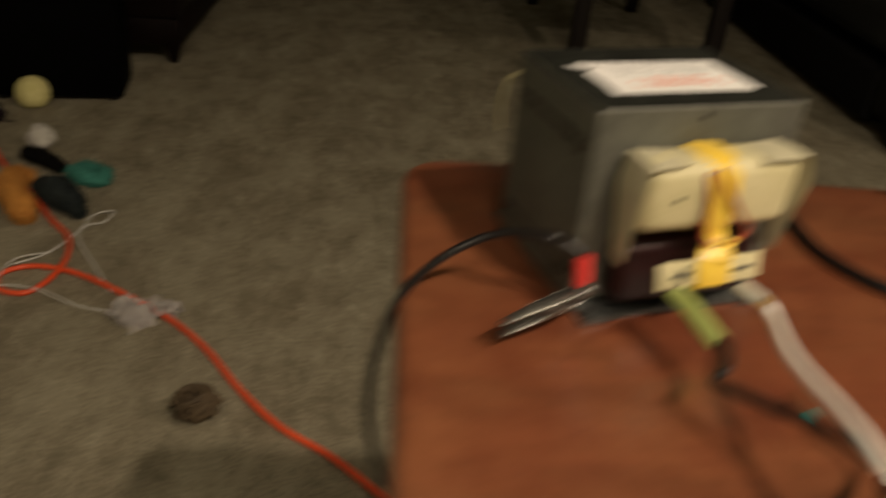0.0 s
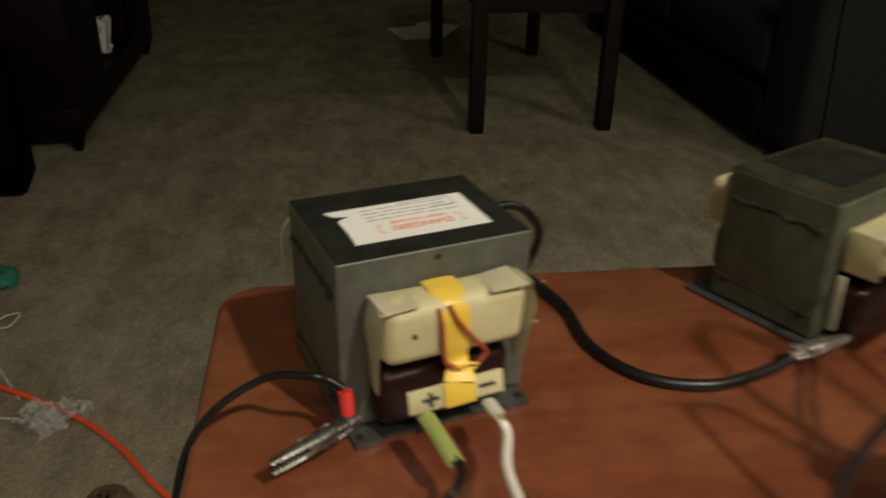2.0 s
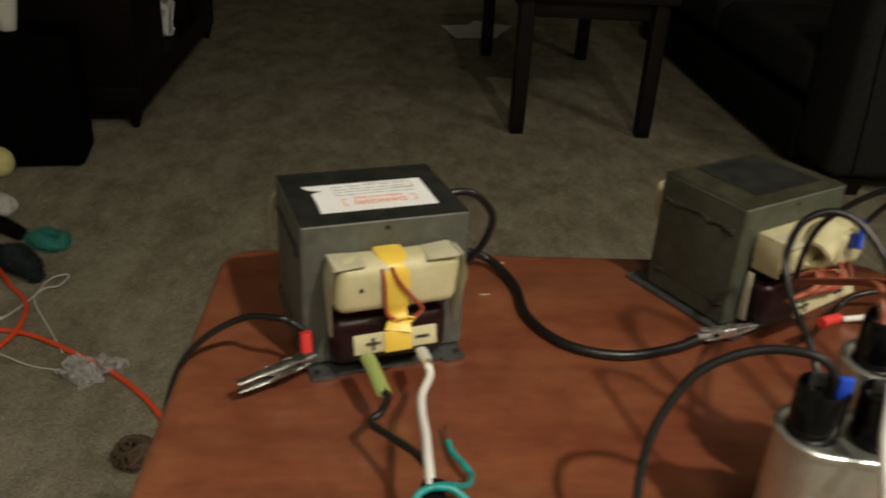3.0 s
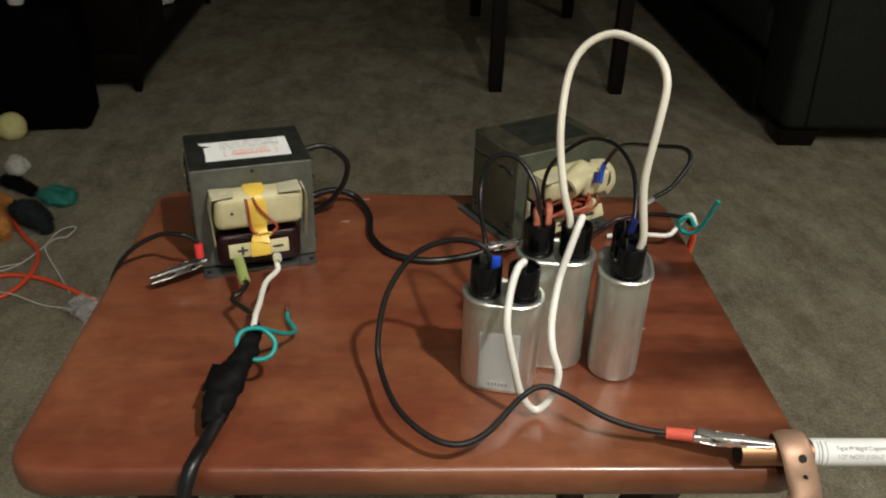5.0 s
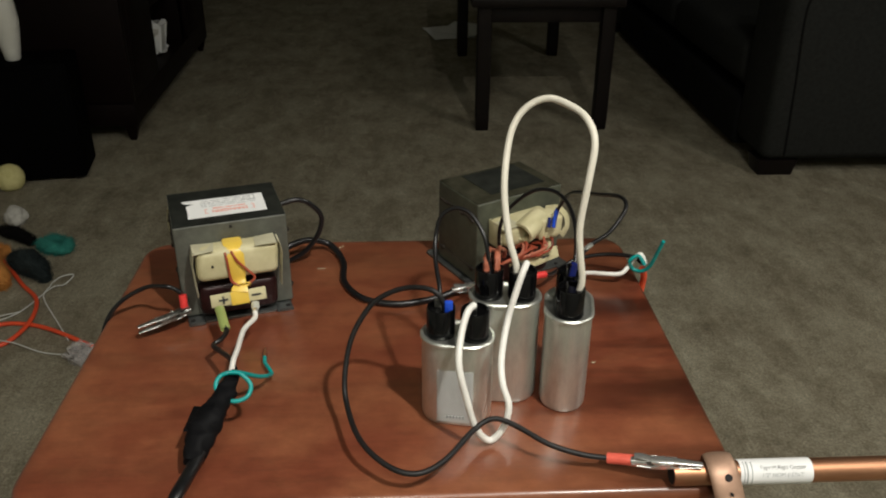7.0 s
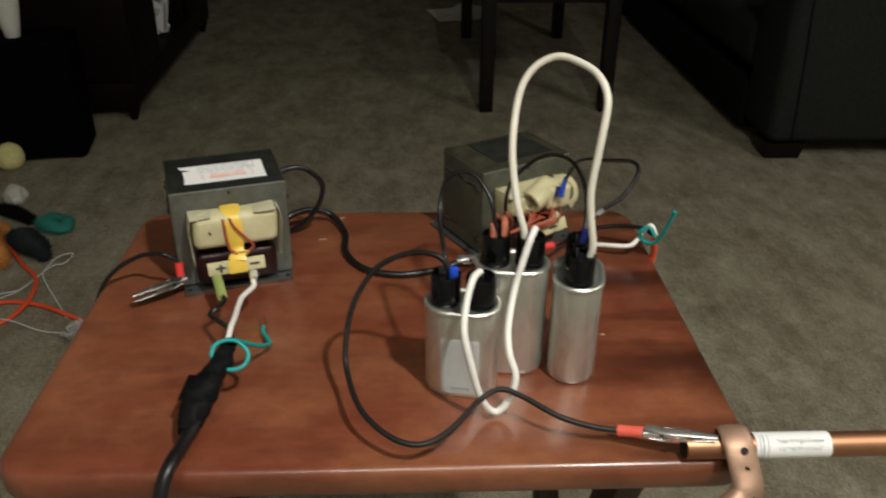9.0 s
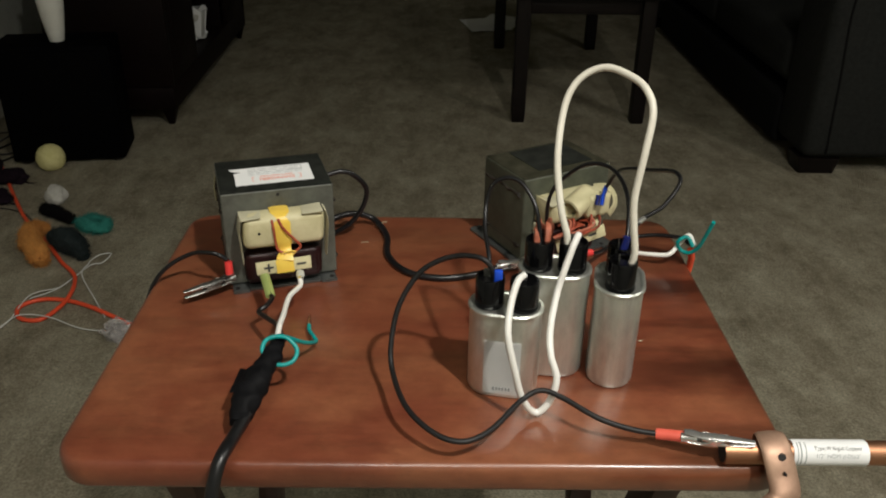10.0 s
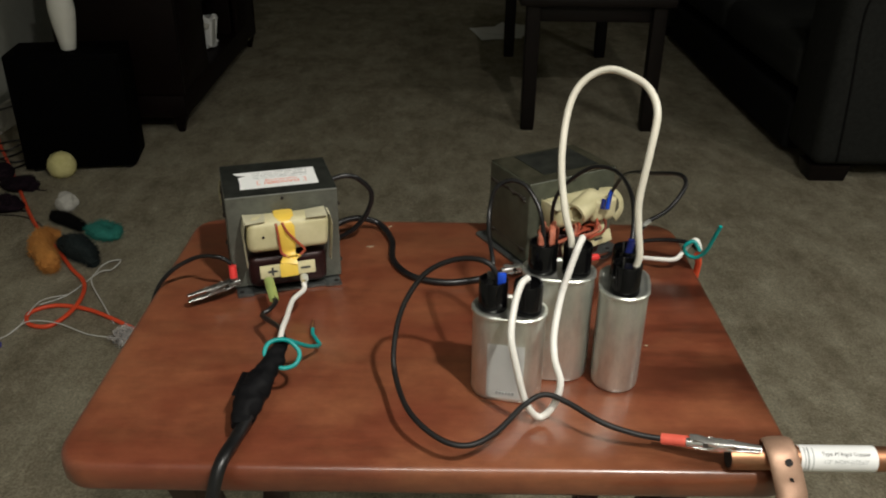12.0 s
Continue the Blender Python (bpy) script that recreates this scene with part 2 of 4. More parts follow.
PURPLE_FUR = simple("purple_black_plush", (0.004, 0.0025, 0.0045), (0.018, 0.010, 0.016), 120, (0.85, 0.95), bumpy=0.8, dist=0.003, spec=0.1)
BROWN_TWIST = simple("brown_twig_ball", (0.032, 0.021, 0.010), (0.115, 0.078, 0.040), 160, (0.7, 0.9), bumpy=0.7, dist=0.002)
LINT = simple("crumpled_film", (0.70, 0.66, 0.63), (0.86, 0.82, 0.79), 120, (0.2, 0.4), bumpy=0.3, dist=0.002, alpha=0.19)
STICK = simple("bare_wood_stick", (0.36, 0.25, 0.14), (0.52, 0.38, 0.22), 40, (0.5, 0.7))
BLUE_TOY = simple("violet_blue_plastic", (0.05, 0.04, 0.28), (0.09, 0.08, 0.42), 60, (0.3, 0.45))


# ---- mesh helpers ----
def part(name, bm, material, parent=None, label="", smooth=True):
    me = bpy.data.meshes.new(name)
    bmesh.ops.recalc_face_normals(bm, faces=bm.faces[:])
    if smooth:
        for f in bm.faces:
            f.smooth = True
        for e in bm.edges:
            if len(e.link_faces) == 2 and e.calc_face_angle(0) > 0.7:
                e.smooth = False
    bm.to_mesh(me)
    bm.free()
    me.materials.append(material)
    ob = new(name, me)
    if parent:
        ob.parent = parent
    if label:
        ob["label"] = label
    return ob


def thing(name, m, label, category, group="", kind=""):
    ob = new(name)
    ob.matrix_world = m
    ob.empty_display_size = 0.02
    return tagged(ob, label, category, group, kind)


def box(sx, sy, sz, at=(0, 0, 0), bevel=0.0, seg=2, m=None):
    """A bevelled block; at is the middle of its bottom."""
    bm = bmesh.new()
    bmesh.ops.create_cube(bm, size=1.0)
    bmesh.ops.scale(bm, vec=(sx, sy, sz), verts=bm.verts)
    if bevel:
        bmesh.ops.bevel(bm, geom=bm.edges[:], offset=bevel, segments=seg, profile=0.5, affect="EDGES")
    bmesh.ops.translate(bm, vec=(at[0], at[1], at[2] + sz / 2), verts=bm.verts)
    if m is not None:
        bm.transform(m)
    return bm


def join(*bms):
    out = bms[0]
    for b in bms[1:]:
        me = bpy.data.meshes.new("tmp")
        b.to_mesh(me)
        b.free()
        out.from_mesh(me)
        bpy.data.meshes.remove(me)
    return out


def spline(points, per=8):
    """Catmull-Rom through the points."""
    p = [Vector(q) for q in points]
    if len(p) == 2:
        return [p[0].lerp(p[1], i / per) for i in range(per + 1)]
    ext = [2 * p[0] - p[1]] + p + [2 * p[-1] - p[-2]]
    out = []
    for i in range(1, len(ext) - 2):
        a, b, c, d = ext[i - 1:i + 3]
        for k in range(per):
            t = k / per
            out.append(0.5 * ((2 * b) + (c - a) * t + (2 * a - 5 * b + 4 * c - d) * t * t + (3 * b - a - 3 * c + d) * t ** 3))
    out.append(p[-1])
    return out


def sweep(points, ra, rb=None, sides=10, per=8, hint=None, straight=False):
    """A tube along the points; ra, rb: half widths, one number or one a control point (rb across the hint)."""
    pts = [Vector(q) for q in points] if straight else spline(points, per)
    n = len(pts)

    def along(r):
        if isinstance(r, (int, float)):
            return [r] * n
        return [float(v) for v in np.interp(np.linspace(0, len(r) - 1, n), range(len(r)), r)]
    A = along(ra)
    B = along(rb if rb is not None else ra)
    bm = bmesh.new()
    rings = []
    side = Vector(hint) if hint else None
    for i, q in enumerate(pts):
        tan = (pts[min(i + 1, n - 1)] - pts[max(i - 1, 0)]).normalized()
        if side is None:
            side = tan.orthogonal()
        side = (side - tan * side.dot(tan)).normalized()
        up = tan.cross(side)
        rings.append([bm.verts.new(q + side * (A[i] * math.cos(2 * math.pi * k / sides)) + up * (B[i] * math.sin(2 * math.pi * k / sides))) for k in range(sides)])
    for r0, r1 in zip(rings, rings[1:]):
        for k in range(sides):
            bm.faces.new((r0[k], r0[(k + 1) % sides], r1[(k + 1) % sides], r1[k]))
    bm.faces.new(rings[0])
    bm.faces.new(rings[-1])
    return bm


def lathe(profile, sides=32, at=(0, 0, 0)):
    """A turned shape about z from (radius, height) pairs."""
    bm = bmesh.new()
    rings = [[bm.verts.new((at[0] + r * math.cos(2 * math.pi * k / sides), at[1] + r * math.sin(2 * math.pi * k / sides), at[2] + z)) for k in range(sides)] for r, z in profile]
    for r0, r1 in zip(rings, rings[1:]):
        for k in range(sides):
            bm.faces.new((r0[k], r0[(k + 1) % sides], r1[(k + 1) % sides], r1[k]))
    bm.faces.new(rings[0])
    bm.faces.new(rings[-1])
    return bm


def stack_outline(outline, levels):
    """A prism from one outline function(inset) -> 2D points, at (inset, height) levels."""
    bm = bmesh.new()
    rings = [[bm.verts.new((x, y, z)) for x, y in outline(i)] for i, z in levels]
    for r0, r1 in zip(rings, rings[1:]):
        for k in range(len(r0)):
            bm.faces.new((r0[k], r0[(k + 1) % len(r0)], r1[(k + 1) % len(r0)], r1[k]))
    bm.faces.new(rings[0])
    bm.faces.new(rings[-1])
    return bm


def rounded_rect(w, d, r, seg=6):
    def outline(inset):
        hw, hd, rr = w / 2 - inset, d / 2 - inset, max(r - inset, 0.0005)
        pts = []
        for cx, cy, a0 in ((hw - rr, hd - rr, 0), (-hw + rr, hd - rr, 90), (-hw + rr, -hd + rr, 180), (hw - rr, -hd + rr, 270)):
            for k in range(seg + 1):
                a = radians(a0 + 90 * k / seg)
                pts.append((cx + rr * math.cos(a), cy + rr * math.sin(a)))
        return pts
    return outline


def wobble(bm, size, amount, seed=0.0):
    for v in bm.verts:
        n = noise.noise_vector(v.co * size + Vector((seed, seed * 1.7, -seed)))
        v.co += n * amount
    return bm


def lettering(text, size, m, material, parent, name="lettering"):
    """Flat letters in the built-in font as a thin mesh; m places them in the parent's space, middle at its origin."""
    cu = bpy.data.curves.new("tmp_text", "FONT")
    cu.body, cu.size, cu.extrude, cu.offset = text, size, 0.00008, size * 0.018
    cu.align_x, cu.align_y = "CENTER", "CENTER"
    ob = bpy.data.objects.new("tmp_text", cu)
    scene.collection.objects.link(ob)
    me = bpy.data.meshes.new_from_object(ob)
    bpy.data.objects.remove(ob)
    bm = bmesh.new()
    bm.from_mesh(me)
    bpy.data.meshes.remove(me)
    bm.transform(m)
    return part(name, bm, material, parent, smooth=False)


def fluff(bm, count, length, rnd, base_r=0.0012):
    """Short tapering hairs standing on the faces of bm, joined to it."""
    bm.faces.ensure_lookup_table()
    bmesh.ops.recalc_face_normals(bm, faces=bm.faces[:])
    faces = [(f.calc_center_median(), f.normal.copy(), [v.co.copy() for v in f.verts]) for f in bm.faces]
    for _ in range(count):
        c, nrm, vs = rnd.choice(faces)
        q = c.lerp(rnd.choice(vs), rnd.random() * 0.8)
        d = (nrm + Vector((rnd.uniform(-1, 1), rnd.uniform(-1, 1), rnd.uniform(-1, 1))) * 0.7).normalized()
        a = d.orthogonal().normalized() * base_r
        b = d.cross(a)
        tip = bm.verts.new(q + d * length * rnd.uniform(0.5, 1.2))
        ring = [bm.verts.new(q + a), bm.verts.new(q - 0.5 * a + 0.87 * b), bm.verts.new(q - 0.5 * a - 0.87 * b)]
        for k in range(3):
            bm.faces.new((ring[k], ring[(k + 1) % 3], tip))
    return bm


# ---- the room ----
# X1 and Y0 set unseen walls, spaced for the bounce light they give
X0, X1, Y0, Y1, CEIL = -1.60, 3.40, -1.7, 5.75, 2.5


def slab(name, x0, x1, y0, y1, z0, z1, material, label, category):
    ob = part(name, box(x1 - x0, y1 - y0, z1 - z0, ((x0 + x1) / 2, (y0 + y1) / 2, z0)), material, smooth=False)
    return tagged(ob, label, category, kind="structure")


slab("floor", X0 - 0.12, X1 + 0.12, Y0 - 0.12, Y1 + 0.12, -0.1, 0.0, CARPET, "mottled beige-brown cut pile carpet", "carpet")
slab("ceiling", X0 - 0.12, X1 + 0.12, Y0 - 0.12, Y1 + 0.12, CEIL, CEIL + 0.1, CEILING, "plain painted ceiling", "ceiling")
slab("wall_west", X0 - 0.12, X0, Y0, Y1, 0.0, CEIL, WALL, "pale grey-green painted wall", "wall")
slab("wall_east", X1, X1 + 0.12, Y0, Y1, 0.0, CEIL, WALL, "pale grey-green painted wall", "wall")
slab("wall_north", X0 - 0.12, X1 + 0.12, Y1, Y1 + 0.12, 0.0, CEIL, WALL, "pale painted wall at the far end", "wall")
# south wall is added out of view, near enough to bounce light forward
slab("wall_south", X0 - 0.12, X1 + 0.12, Y0 - 0.12, Y0, 0.0, CEIL, WALL, "unseen painted wall placed close to bounce light forward", "wall")
slab("baseboard_west", X0, X0 + 0.014, Y0, Y1 - 0.014, 0.0, 0.09, TRIM, "off-white painted baseboard", "baseboard")
slab("baseboard_north", X0, X1, Y1 - 0.014, Y1, 0.0, 0.09, TRIM, "off-white painted baseboard", "baseboard")


# ---- folding tray table ----
def tray_table():
    t = thing("tray_table", pose(0, TD / 2, 0), "small folding tray table in worn glossy cherry-stained wood", "table")
    top = stack_outline(rounded_rect(TW, TD, 0.026, 8), [(0.005, TZ - TT), (0.002, TZ - TT + 0.0012), (0.0004, TZ - TT + 0.004), (0.0, TZ - 0.008), (0.0004, TZ - 0.005), (0.0015, TZ - 0.0022), (0.0032, TZ - 0.0006), (0.0055, TZ)])
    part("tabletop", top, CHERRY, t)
    zt = TZ - TT

    def leg(x, y0, y1):
        """A flat bar leaning from the underside of the top to the floor."""
        a, b = Vector((x, y0, zt - 0.002)), Vector((x, y1, -0.02))
        d = b - a
        bm = box(0.0205, 0.036, d.length, (0, 0, 0), 0.002, 2)
        bm.transform(Matrix.Translation(a) @ d.to_track_quat("Z", "Y").to_matrix().to_4x4())
        for v in bm.verts:
            v.co.z = min(max(v.co.z, 0.0), zt - 0.0005)
        return part("leg", bm, LEG_WOOD, t)
    for x in (-0.185, 0.183):
        leg(x, -0.125, 0.17)
    for x in (-0.152, 0.150):
        leg(x, 0.125, -0.17)
        part("cleat", box(0.011, 0.28, 0.016, (x + math.copysign(0.0170, x), 0, zt - 0.016), 0.002), LEG_WOOD, t)
    part("stretcher", sweep([(-0.175, 0.115, 0.12), (0.173, 0.115, 0.12)], 0.009, sides=12), LEG_WOOD, t)
    part("stretcher", sweep([(-0.142, -0.115, 0.12), (0.140, -0.115, 0.12)], 0.009, sides=12), LEG_WOOD, t)
    for s in (-1, 1):
        part("pivot_bolt", sweep([(s * 0.138, 0.021, 0.33), (s * 0.196, 0.021, 0.33)], 0.004, sides=8), CHROME, t)
    return t


tray_table()
# small pale scuffs in the varnish
for x, y, a, l in ((-0.0615, 0.308, 10, 0.007), (-0.048, 0.351, 35, 0.012), (0.168, 0.144, 0, 0.003)):
    bm = wobble(box(l, 0.0008, 0.0002, (0, 0, 0)), 300, 0.0003, x)
    bm.transform(pose(x, y, TZ + 0.0002, 0, 0, a))
    tagged(part("varnish_chip", bm, PAPER_PALE, None, smooth=False), "tiny pale chip in the tray table varnish", "chip", "varnish chips")


# ---- transformers ----


def transformer(m, label, steel, top, CW, CD, CH, coil, foot):
    """A microwave oven transformer; coil: the winding's middle x, its width, how far it stands out, its lower and upper height;
    foot: how far the foot stands out sideways."""
    cx, cw, out, z0, z1 = coil
    t = thing("transformer", m, label, "transformer", "microwave oven transformers")
    core = stack_outline(rounded_rect(CW, CD, 0.0016, 3), [(0.001, 0.003), (0, 0.004), (0, CH - 0.0006), (0.0006, CH)])
    part("core", core, steel, t, "laminated steel core")
    part("core_top", box(CW - 0.0010, CD - 0.0010, 0.0006, (0, 0, CH), 0.0002), top, t, "darker top of the core")
    for s in (-1, 1):
        seam = wobble(sweep([(s * CW / 2, -CD / 2 + 0.007, CH - 0.017), (s * CW / 2, -CD / 2 + 0.010, CH - 0.0168), (s * CW / 2, 0, CH - 0.016), (s * CW / 2, CD / 2 - 0.004, CH - 0.0165)], [0.0026, 0.0016, 0.0012, 0.0012], [0.0030, 0.0020, 0.0016, 0.0016], 8, 14), 260, 0.0014, s + 3.0)
        part("weld_seam", seam, RUSTY, t, "dark uneven weld seam")
        groove = wobble(sweep([(s * CW / 2, -CD / 2 + 0.003, 0.016), (s * CW / 2, CD / 2 - 0.003, 0.016)], 0.0006, 0.0012, 6, 14), 420, 0.0003, s)
        part("weld_seam", groove, RUSTY, t)
        for y in (-CD / 2 + 0.004, CD / 2 - 0.012):
            part("weld_seam", wobble(sweep([(s * CW / 2, y, 0.017), (s * CW / 2, y + 0.004, 0.0155), (s * CW / 2, y + 0.008, 0.0165)], [0.0012, 0.0022, 0.0010], [0.0016, 0.0028, 0.0012], 8, 5), 300, 0.0009, y * 90), RUSTY, t)
        # the foot stands out on both sides, with turned-up lips before and behind
        part("foot_flange", box(0.014, CD + 0.026, 0.0022, (s * (CW / 2 - 0.007 + foot), 0, 0.0), 0.0006), PLATE, t)
        for e in ((-1, 1) if foot > 0.003 else (-1,)):
            part("flange_lip", box(0.011, 0.0014, 0.0034, (s * (CW / 2 - 0.006 + foot), e * (CD / 2 + 0.0125), 0.0), 0.0005), PLATE, t)
    part("foot_plate", box(CW - 0.028 + 2 * foot, CD + 0.022, 0.0026, (0, 0, 0), 0.0006), PLATE, t, "zinc-plated steel foot plate")
    part("rivet_hole", sweep([(0.0, -CD / 2 - 0.0003, CH - 0.0042), (0.0, -CD / 2 + 0.001, CH - 0.0042)], 0.0014, sides=12, per=2), HOLE, t)
    for sx in (-1, 1):
        part("rivet_hole", sweep([(sx * (CW / 2 - 0.006), -CD / 2 - 0.007, 0.0029), (sx * (CW / 2 - 0.006), -CD / 2 - 0.007, 0.002)], 0.0019, sides=12, per=2), HOLE, t)
    for s in (-1, 1):
        y0 = s * (CD / 2 + out - 0.011)
        if s > 0:
            z0, z1, cw = 0.036, 0.064, cw - 0.016
        up = wobble(box(cw, 0.022 if out < 0.024 else 0.030, z1 - z0, (cx, y0 if out < 0.024 else y0 - s * 0.004, z0), 0.006, 4), 60, 0.0013, 2.0 + s)
        part("secondary_coil", up, CREAM, t, "cream-wrapped secondary coil")
        low = box(cw - 0.001, 0.020, 0.031, (cx - 0.001, s * (CD / 2 + out - 0.0185), 0.0055), 0.007, 4)
        part("primary_coil", low, ENAMEL, t, "dark maroon enamelled winding")
        # folded paper at both ends of the coil
        for sx in ((-1, 1) if s < 0 else ()):
            flap = wobble(box(0.017, 0.018, 0.0012, (cx - 0.001 + sx * (cw / 2 - 0.0085), y0 + s * 0.0025, z1 - 0.0005), 0.0005), 55, 0.0024, sx + 2 * s)
            part("insulation_flap", flap, PAPER_PALE, t, "pale folded insulation paper")
            y = y0 + s * 0.003
            e = cx + sx * cw / 2
            sheet = sweep([(e + sx * 0.0008, y, z1 + 0.0008), (e + sx * 0.0028, y, z1 - 0.012), (e + sx * 0.0024, y - s * 0.001, z1 - 0.026), (e + sx * 0.0014, y - s * 0.002, z1 - 0.043)], 0.0008, [0.0085, 0.0095, 0.0080, 0.0050], 8, 6, (1, 0, 0))
            if out < 0.024:
                part("insulation_flap", wobble(sheet, 60, 0.0009, sx), PAPER_PALE, t)
    return t


T1 = pose(-0.1367, 0.2685, TZ, 0, 0, 16.9)
T2 = pose(0.1090, 0.3220, TZ, 0, 0, 29.0)


def into(m, *pts):
    inv = m.inverted()
    return [inv @ Vector(p) for p in pts]


def strip(t, x, y, z, w, marks, tilt, roll, yaw=0):
    """The card with the hand-drawn polarity marks."""
    m = pose(x, y, z, tilt, roll, yaw)
    bm = box(w, 0.0014, 0.0108, (0, 0, -0.0052), 0.0004)
    bm.transform(m)
    s = part("polarity_card", bm, CREAM, t, "cream card strip with marker-drawn plus and minus")
    for kind, dx in marks:
        bars = [box(0.0078, 0.0003, 0.0017, (dx, -0.0009, -0.0008))]
        if kind == "+":
            bars.append(box(0.0018, 0.0003, 0.0068, (dx, -0.0012, -0.0034)))
        b = join(*bars)
        b.transform(m)
        part("marker_stroke", b, LABEL_BLACK, s, smooth=False)
    return s


def first_transformer():
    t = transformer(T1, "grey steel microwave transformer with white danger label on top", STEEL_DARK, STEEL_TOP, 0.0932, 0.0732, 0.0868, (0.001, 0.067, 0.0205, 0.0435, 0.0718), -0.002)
    CD, CH = 0.0732, 0.0868
    yf = -CD / 2 - 0.003
    band = [(-0.001, yf + 0.002, 0.0722), (-0.001, yf - 0.008, 0.0723), (-0.001, yf - 0.0150, 0.0697), (-0.001, yf - 0.0178, 0.063), (0.000, yf - 0.0180, 0.050), (0.0005, yf - 0.0172, 0.0435), (0.001, yf - 0.0185, 0.0405), (0.000, yf - 0.0218, 0.0380), (-0.001, yf - 0.0245, 0.0350)]
    part("yellow_tape", sweep(band, [0.0078, 0.0078, 0.0078, 0.0074, 0.0066, 0.0052, 0.0046, 0.0062, 0.0072], 0.0007, 8, 6, (1, 0, 0)), YELLOW, t, "bright yellow polyester tape")
    strip(t, -0.0022, -0.0632, 0.0294, 0.0455, (("+", -0.0125), ("-", 0.0145)), -12, -1)
    part("yellow_tape", wobble(box(0.0145, 0.0006, 0.0118, (0.0, -0.0016, -0.0058), 0.0002, 2, pose(-0.0012, -0.0632, 0.0294, -12, -1, 0)), 120, 0.0004), YELLOW, t)
    for pts in ([(-0.0085, yf - 0.0165, 0.0690), (-0.0078, yf - 0.0196, 0.062), (-0.0070, yf - 0.0198, 0.050), (-0.0055, yf - 0.0205, 0.043), (0.000, yf - 0.0215, 0.0395)],
                [(-0.0035, yf - 0.0168, 0.0695), (0.000, yf - 0.0200, 0.062), (0.0075, yf - 0.0200, 0.052), (0.0130, yf - 0.0205, 0.0445), (0.0075, yf - 0.0215, 0.0395)]):
        part("lead_wire", sweep(pts, 0.0011, sides=8), RED_LEAD, t, "red-brown enamelled lead")
    part("lead_twist", wobble(sweep([(-0.003, yf - 0.0215, 0.0400), (0.003, yf - 0.0228, 0.0418), (0.009, yf - 0.0215, 0.0400), (0.003, yf - 0.0222, 0.0380), (-0.003, yf - 0.0215, 0.0400)], 0.0007, sides=6), 300, 0.0004), YELLOW, t)
    part("coil_dot", sweep([(-0.0195, yf - 0.0184, 0.0584), (-0.0195, yf - 0.0150, 0.0584)], 0.0011, sides=10, per=2), HOLE, t)
    flap = sweep([(-0.038, CD / 2 + 0.008, 0.074), (-0.0455, CD / 2 + 0.010, 0.071), (-0.0480, CD / 2 + 0.011, 0.060), (-0.0475, CD / 2 + 0.011, 0.046)], 0.0007, 0.003, 8, 6, (0, 0, 1))
    part("insulation_flap", wobble(flap, 60, 0.0009, 6.0), CREAM, t)
    # the warning label, torn along one short side
    zl = CH + 0.0007
    xa, xb, ya, yb = -0.0325, 0.0332, -0.0229, 0.0143
    edge = [(xa, ya), (xb, ya), (xb + 0.0004, yb), (xa - 0.0032, yb), (xa - 0.0016, yb - 0.0040), (xa + 0.0010, yb - 0.0058), (xa + 0.0075, yb - 0.0078), (xa + 0.0030, yb - 0.0094), (xa + 0.0002, yb - 0.0112), (xa + 0.0006, ya + 0.0120)]
    bm = bmesh.new()
    bm.faces.new([bm.verts.new((x, y, zl)) for x, y in edge])
    ext = bmesh.ops.extrude_face_region(bm, geom=bm.faces[:])
    bmesh.ops.translate(bm, vec=(0, 0, 0.0003), verts=[v for v in ext["geom"] if isinstance(v, bmesh.types.BMVert)])
    bmesh.ops.triangulate(bm, faces=bm.faces[:])
    lb = part("warning_label", bm, LABEL_WHITE, t, "white paper warning label with red print, torn at one side", smooth=False)
    zl += 0.0004
    lettering("DANGER!", 0.0070, pose(0.003, -0.0128, zl, 0, 0, 180), LABEL_RED, lb)
    lettering("HIGH VOLTAGE", 0.0038, pose(0.003, -0.0068, zl, 0, 0, 180), LABEL_RED, lb)
    for x, s in ((-0.0175, 1), (0.0235, -1)):
        part("printed_line", join(box(0.0006, 0.0080, 0.00015, (x, -0.0118, zl - 0.0001)), box(0.0025, 0.0006, 0.00015, (x + s * 0.001, -0.0158, zl - 0.0001)), box(0.0025, 0.0006, 0.00015, (x + s * 0.001, -0.0078, zl - 0.0001))), LABEL_RED, lb, smooth=False)
    for w, d, x, y in ((0.026, 0.0005, 0.013, 0.0122), (0.0005, 0.0090, 0.0262, 0.0078), (0.012, 0.0005, 0.020, 0.0034)):
        part("printed_line", box(w, d, 0.00015, (x, y, zl - 0.0001)), LABEL_GREY, lb, smooth=False)
    rnd = random.Random(4)
    for row, (y, n) in enumerate(((-0.0015, 7), (0.0022, 8), (0.0060, 6), (0.0098, 5))):
        x = -0.020
        for _ in range(n):
            w = rnd.uniform(0.004, 0.009)
            part("printed_line", box(w, 0.0008, 0.00015, (x + w / 2, y + rnd.uniform(-0.0003, 0.0003), zl - 0.0001)), LABEL_GREY, lb, smooth=False)
            x += w + 0.0015
            if x > 0.022:
                break
    # spade sleeves at the card
    a, b, c = into(T1, (-0.1350, 0.1975, 0.6850), (-0.1310, 0.1860, 0.6840), (-0.1258, 0.1715, 0.6810))
    part("spade_sleeve", sweep([a, b, c], 0.0039, 0.0026, 10, 5, (1, 0, 0)), GREEN_SLEEVE, t, "olive green insulating sleeve")
    a, b, c = into(T1, (-0.1068, 0.2040, 0.6855), (-0.1052, 0.1960, 0.6865), (-0.1042, 0.1890, 0.6875))
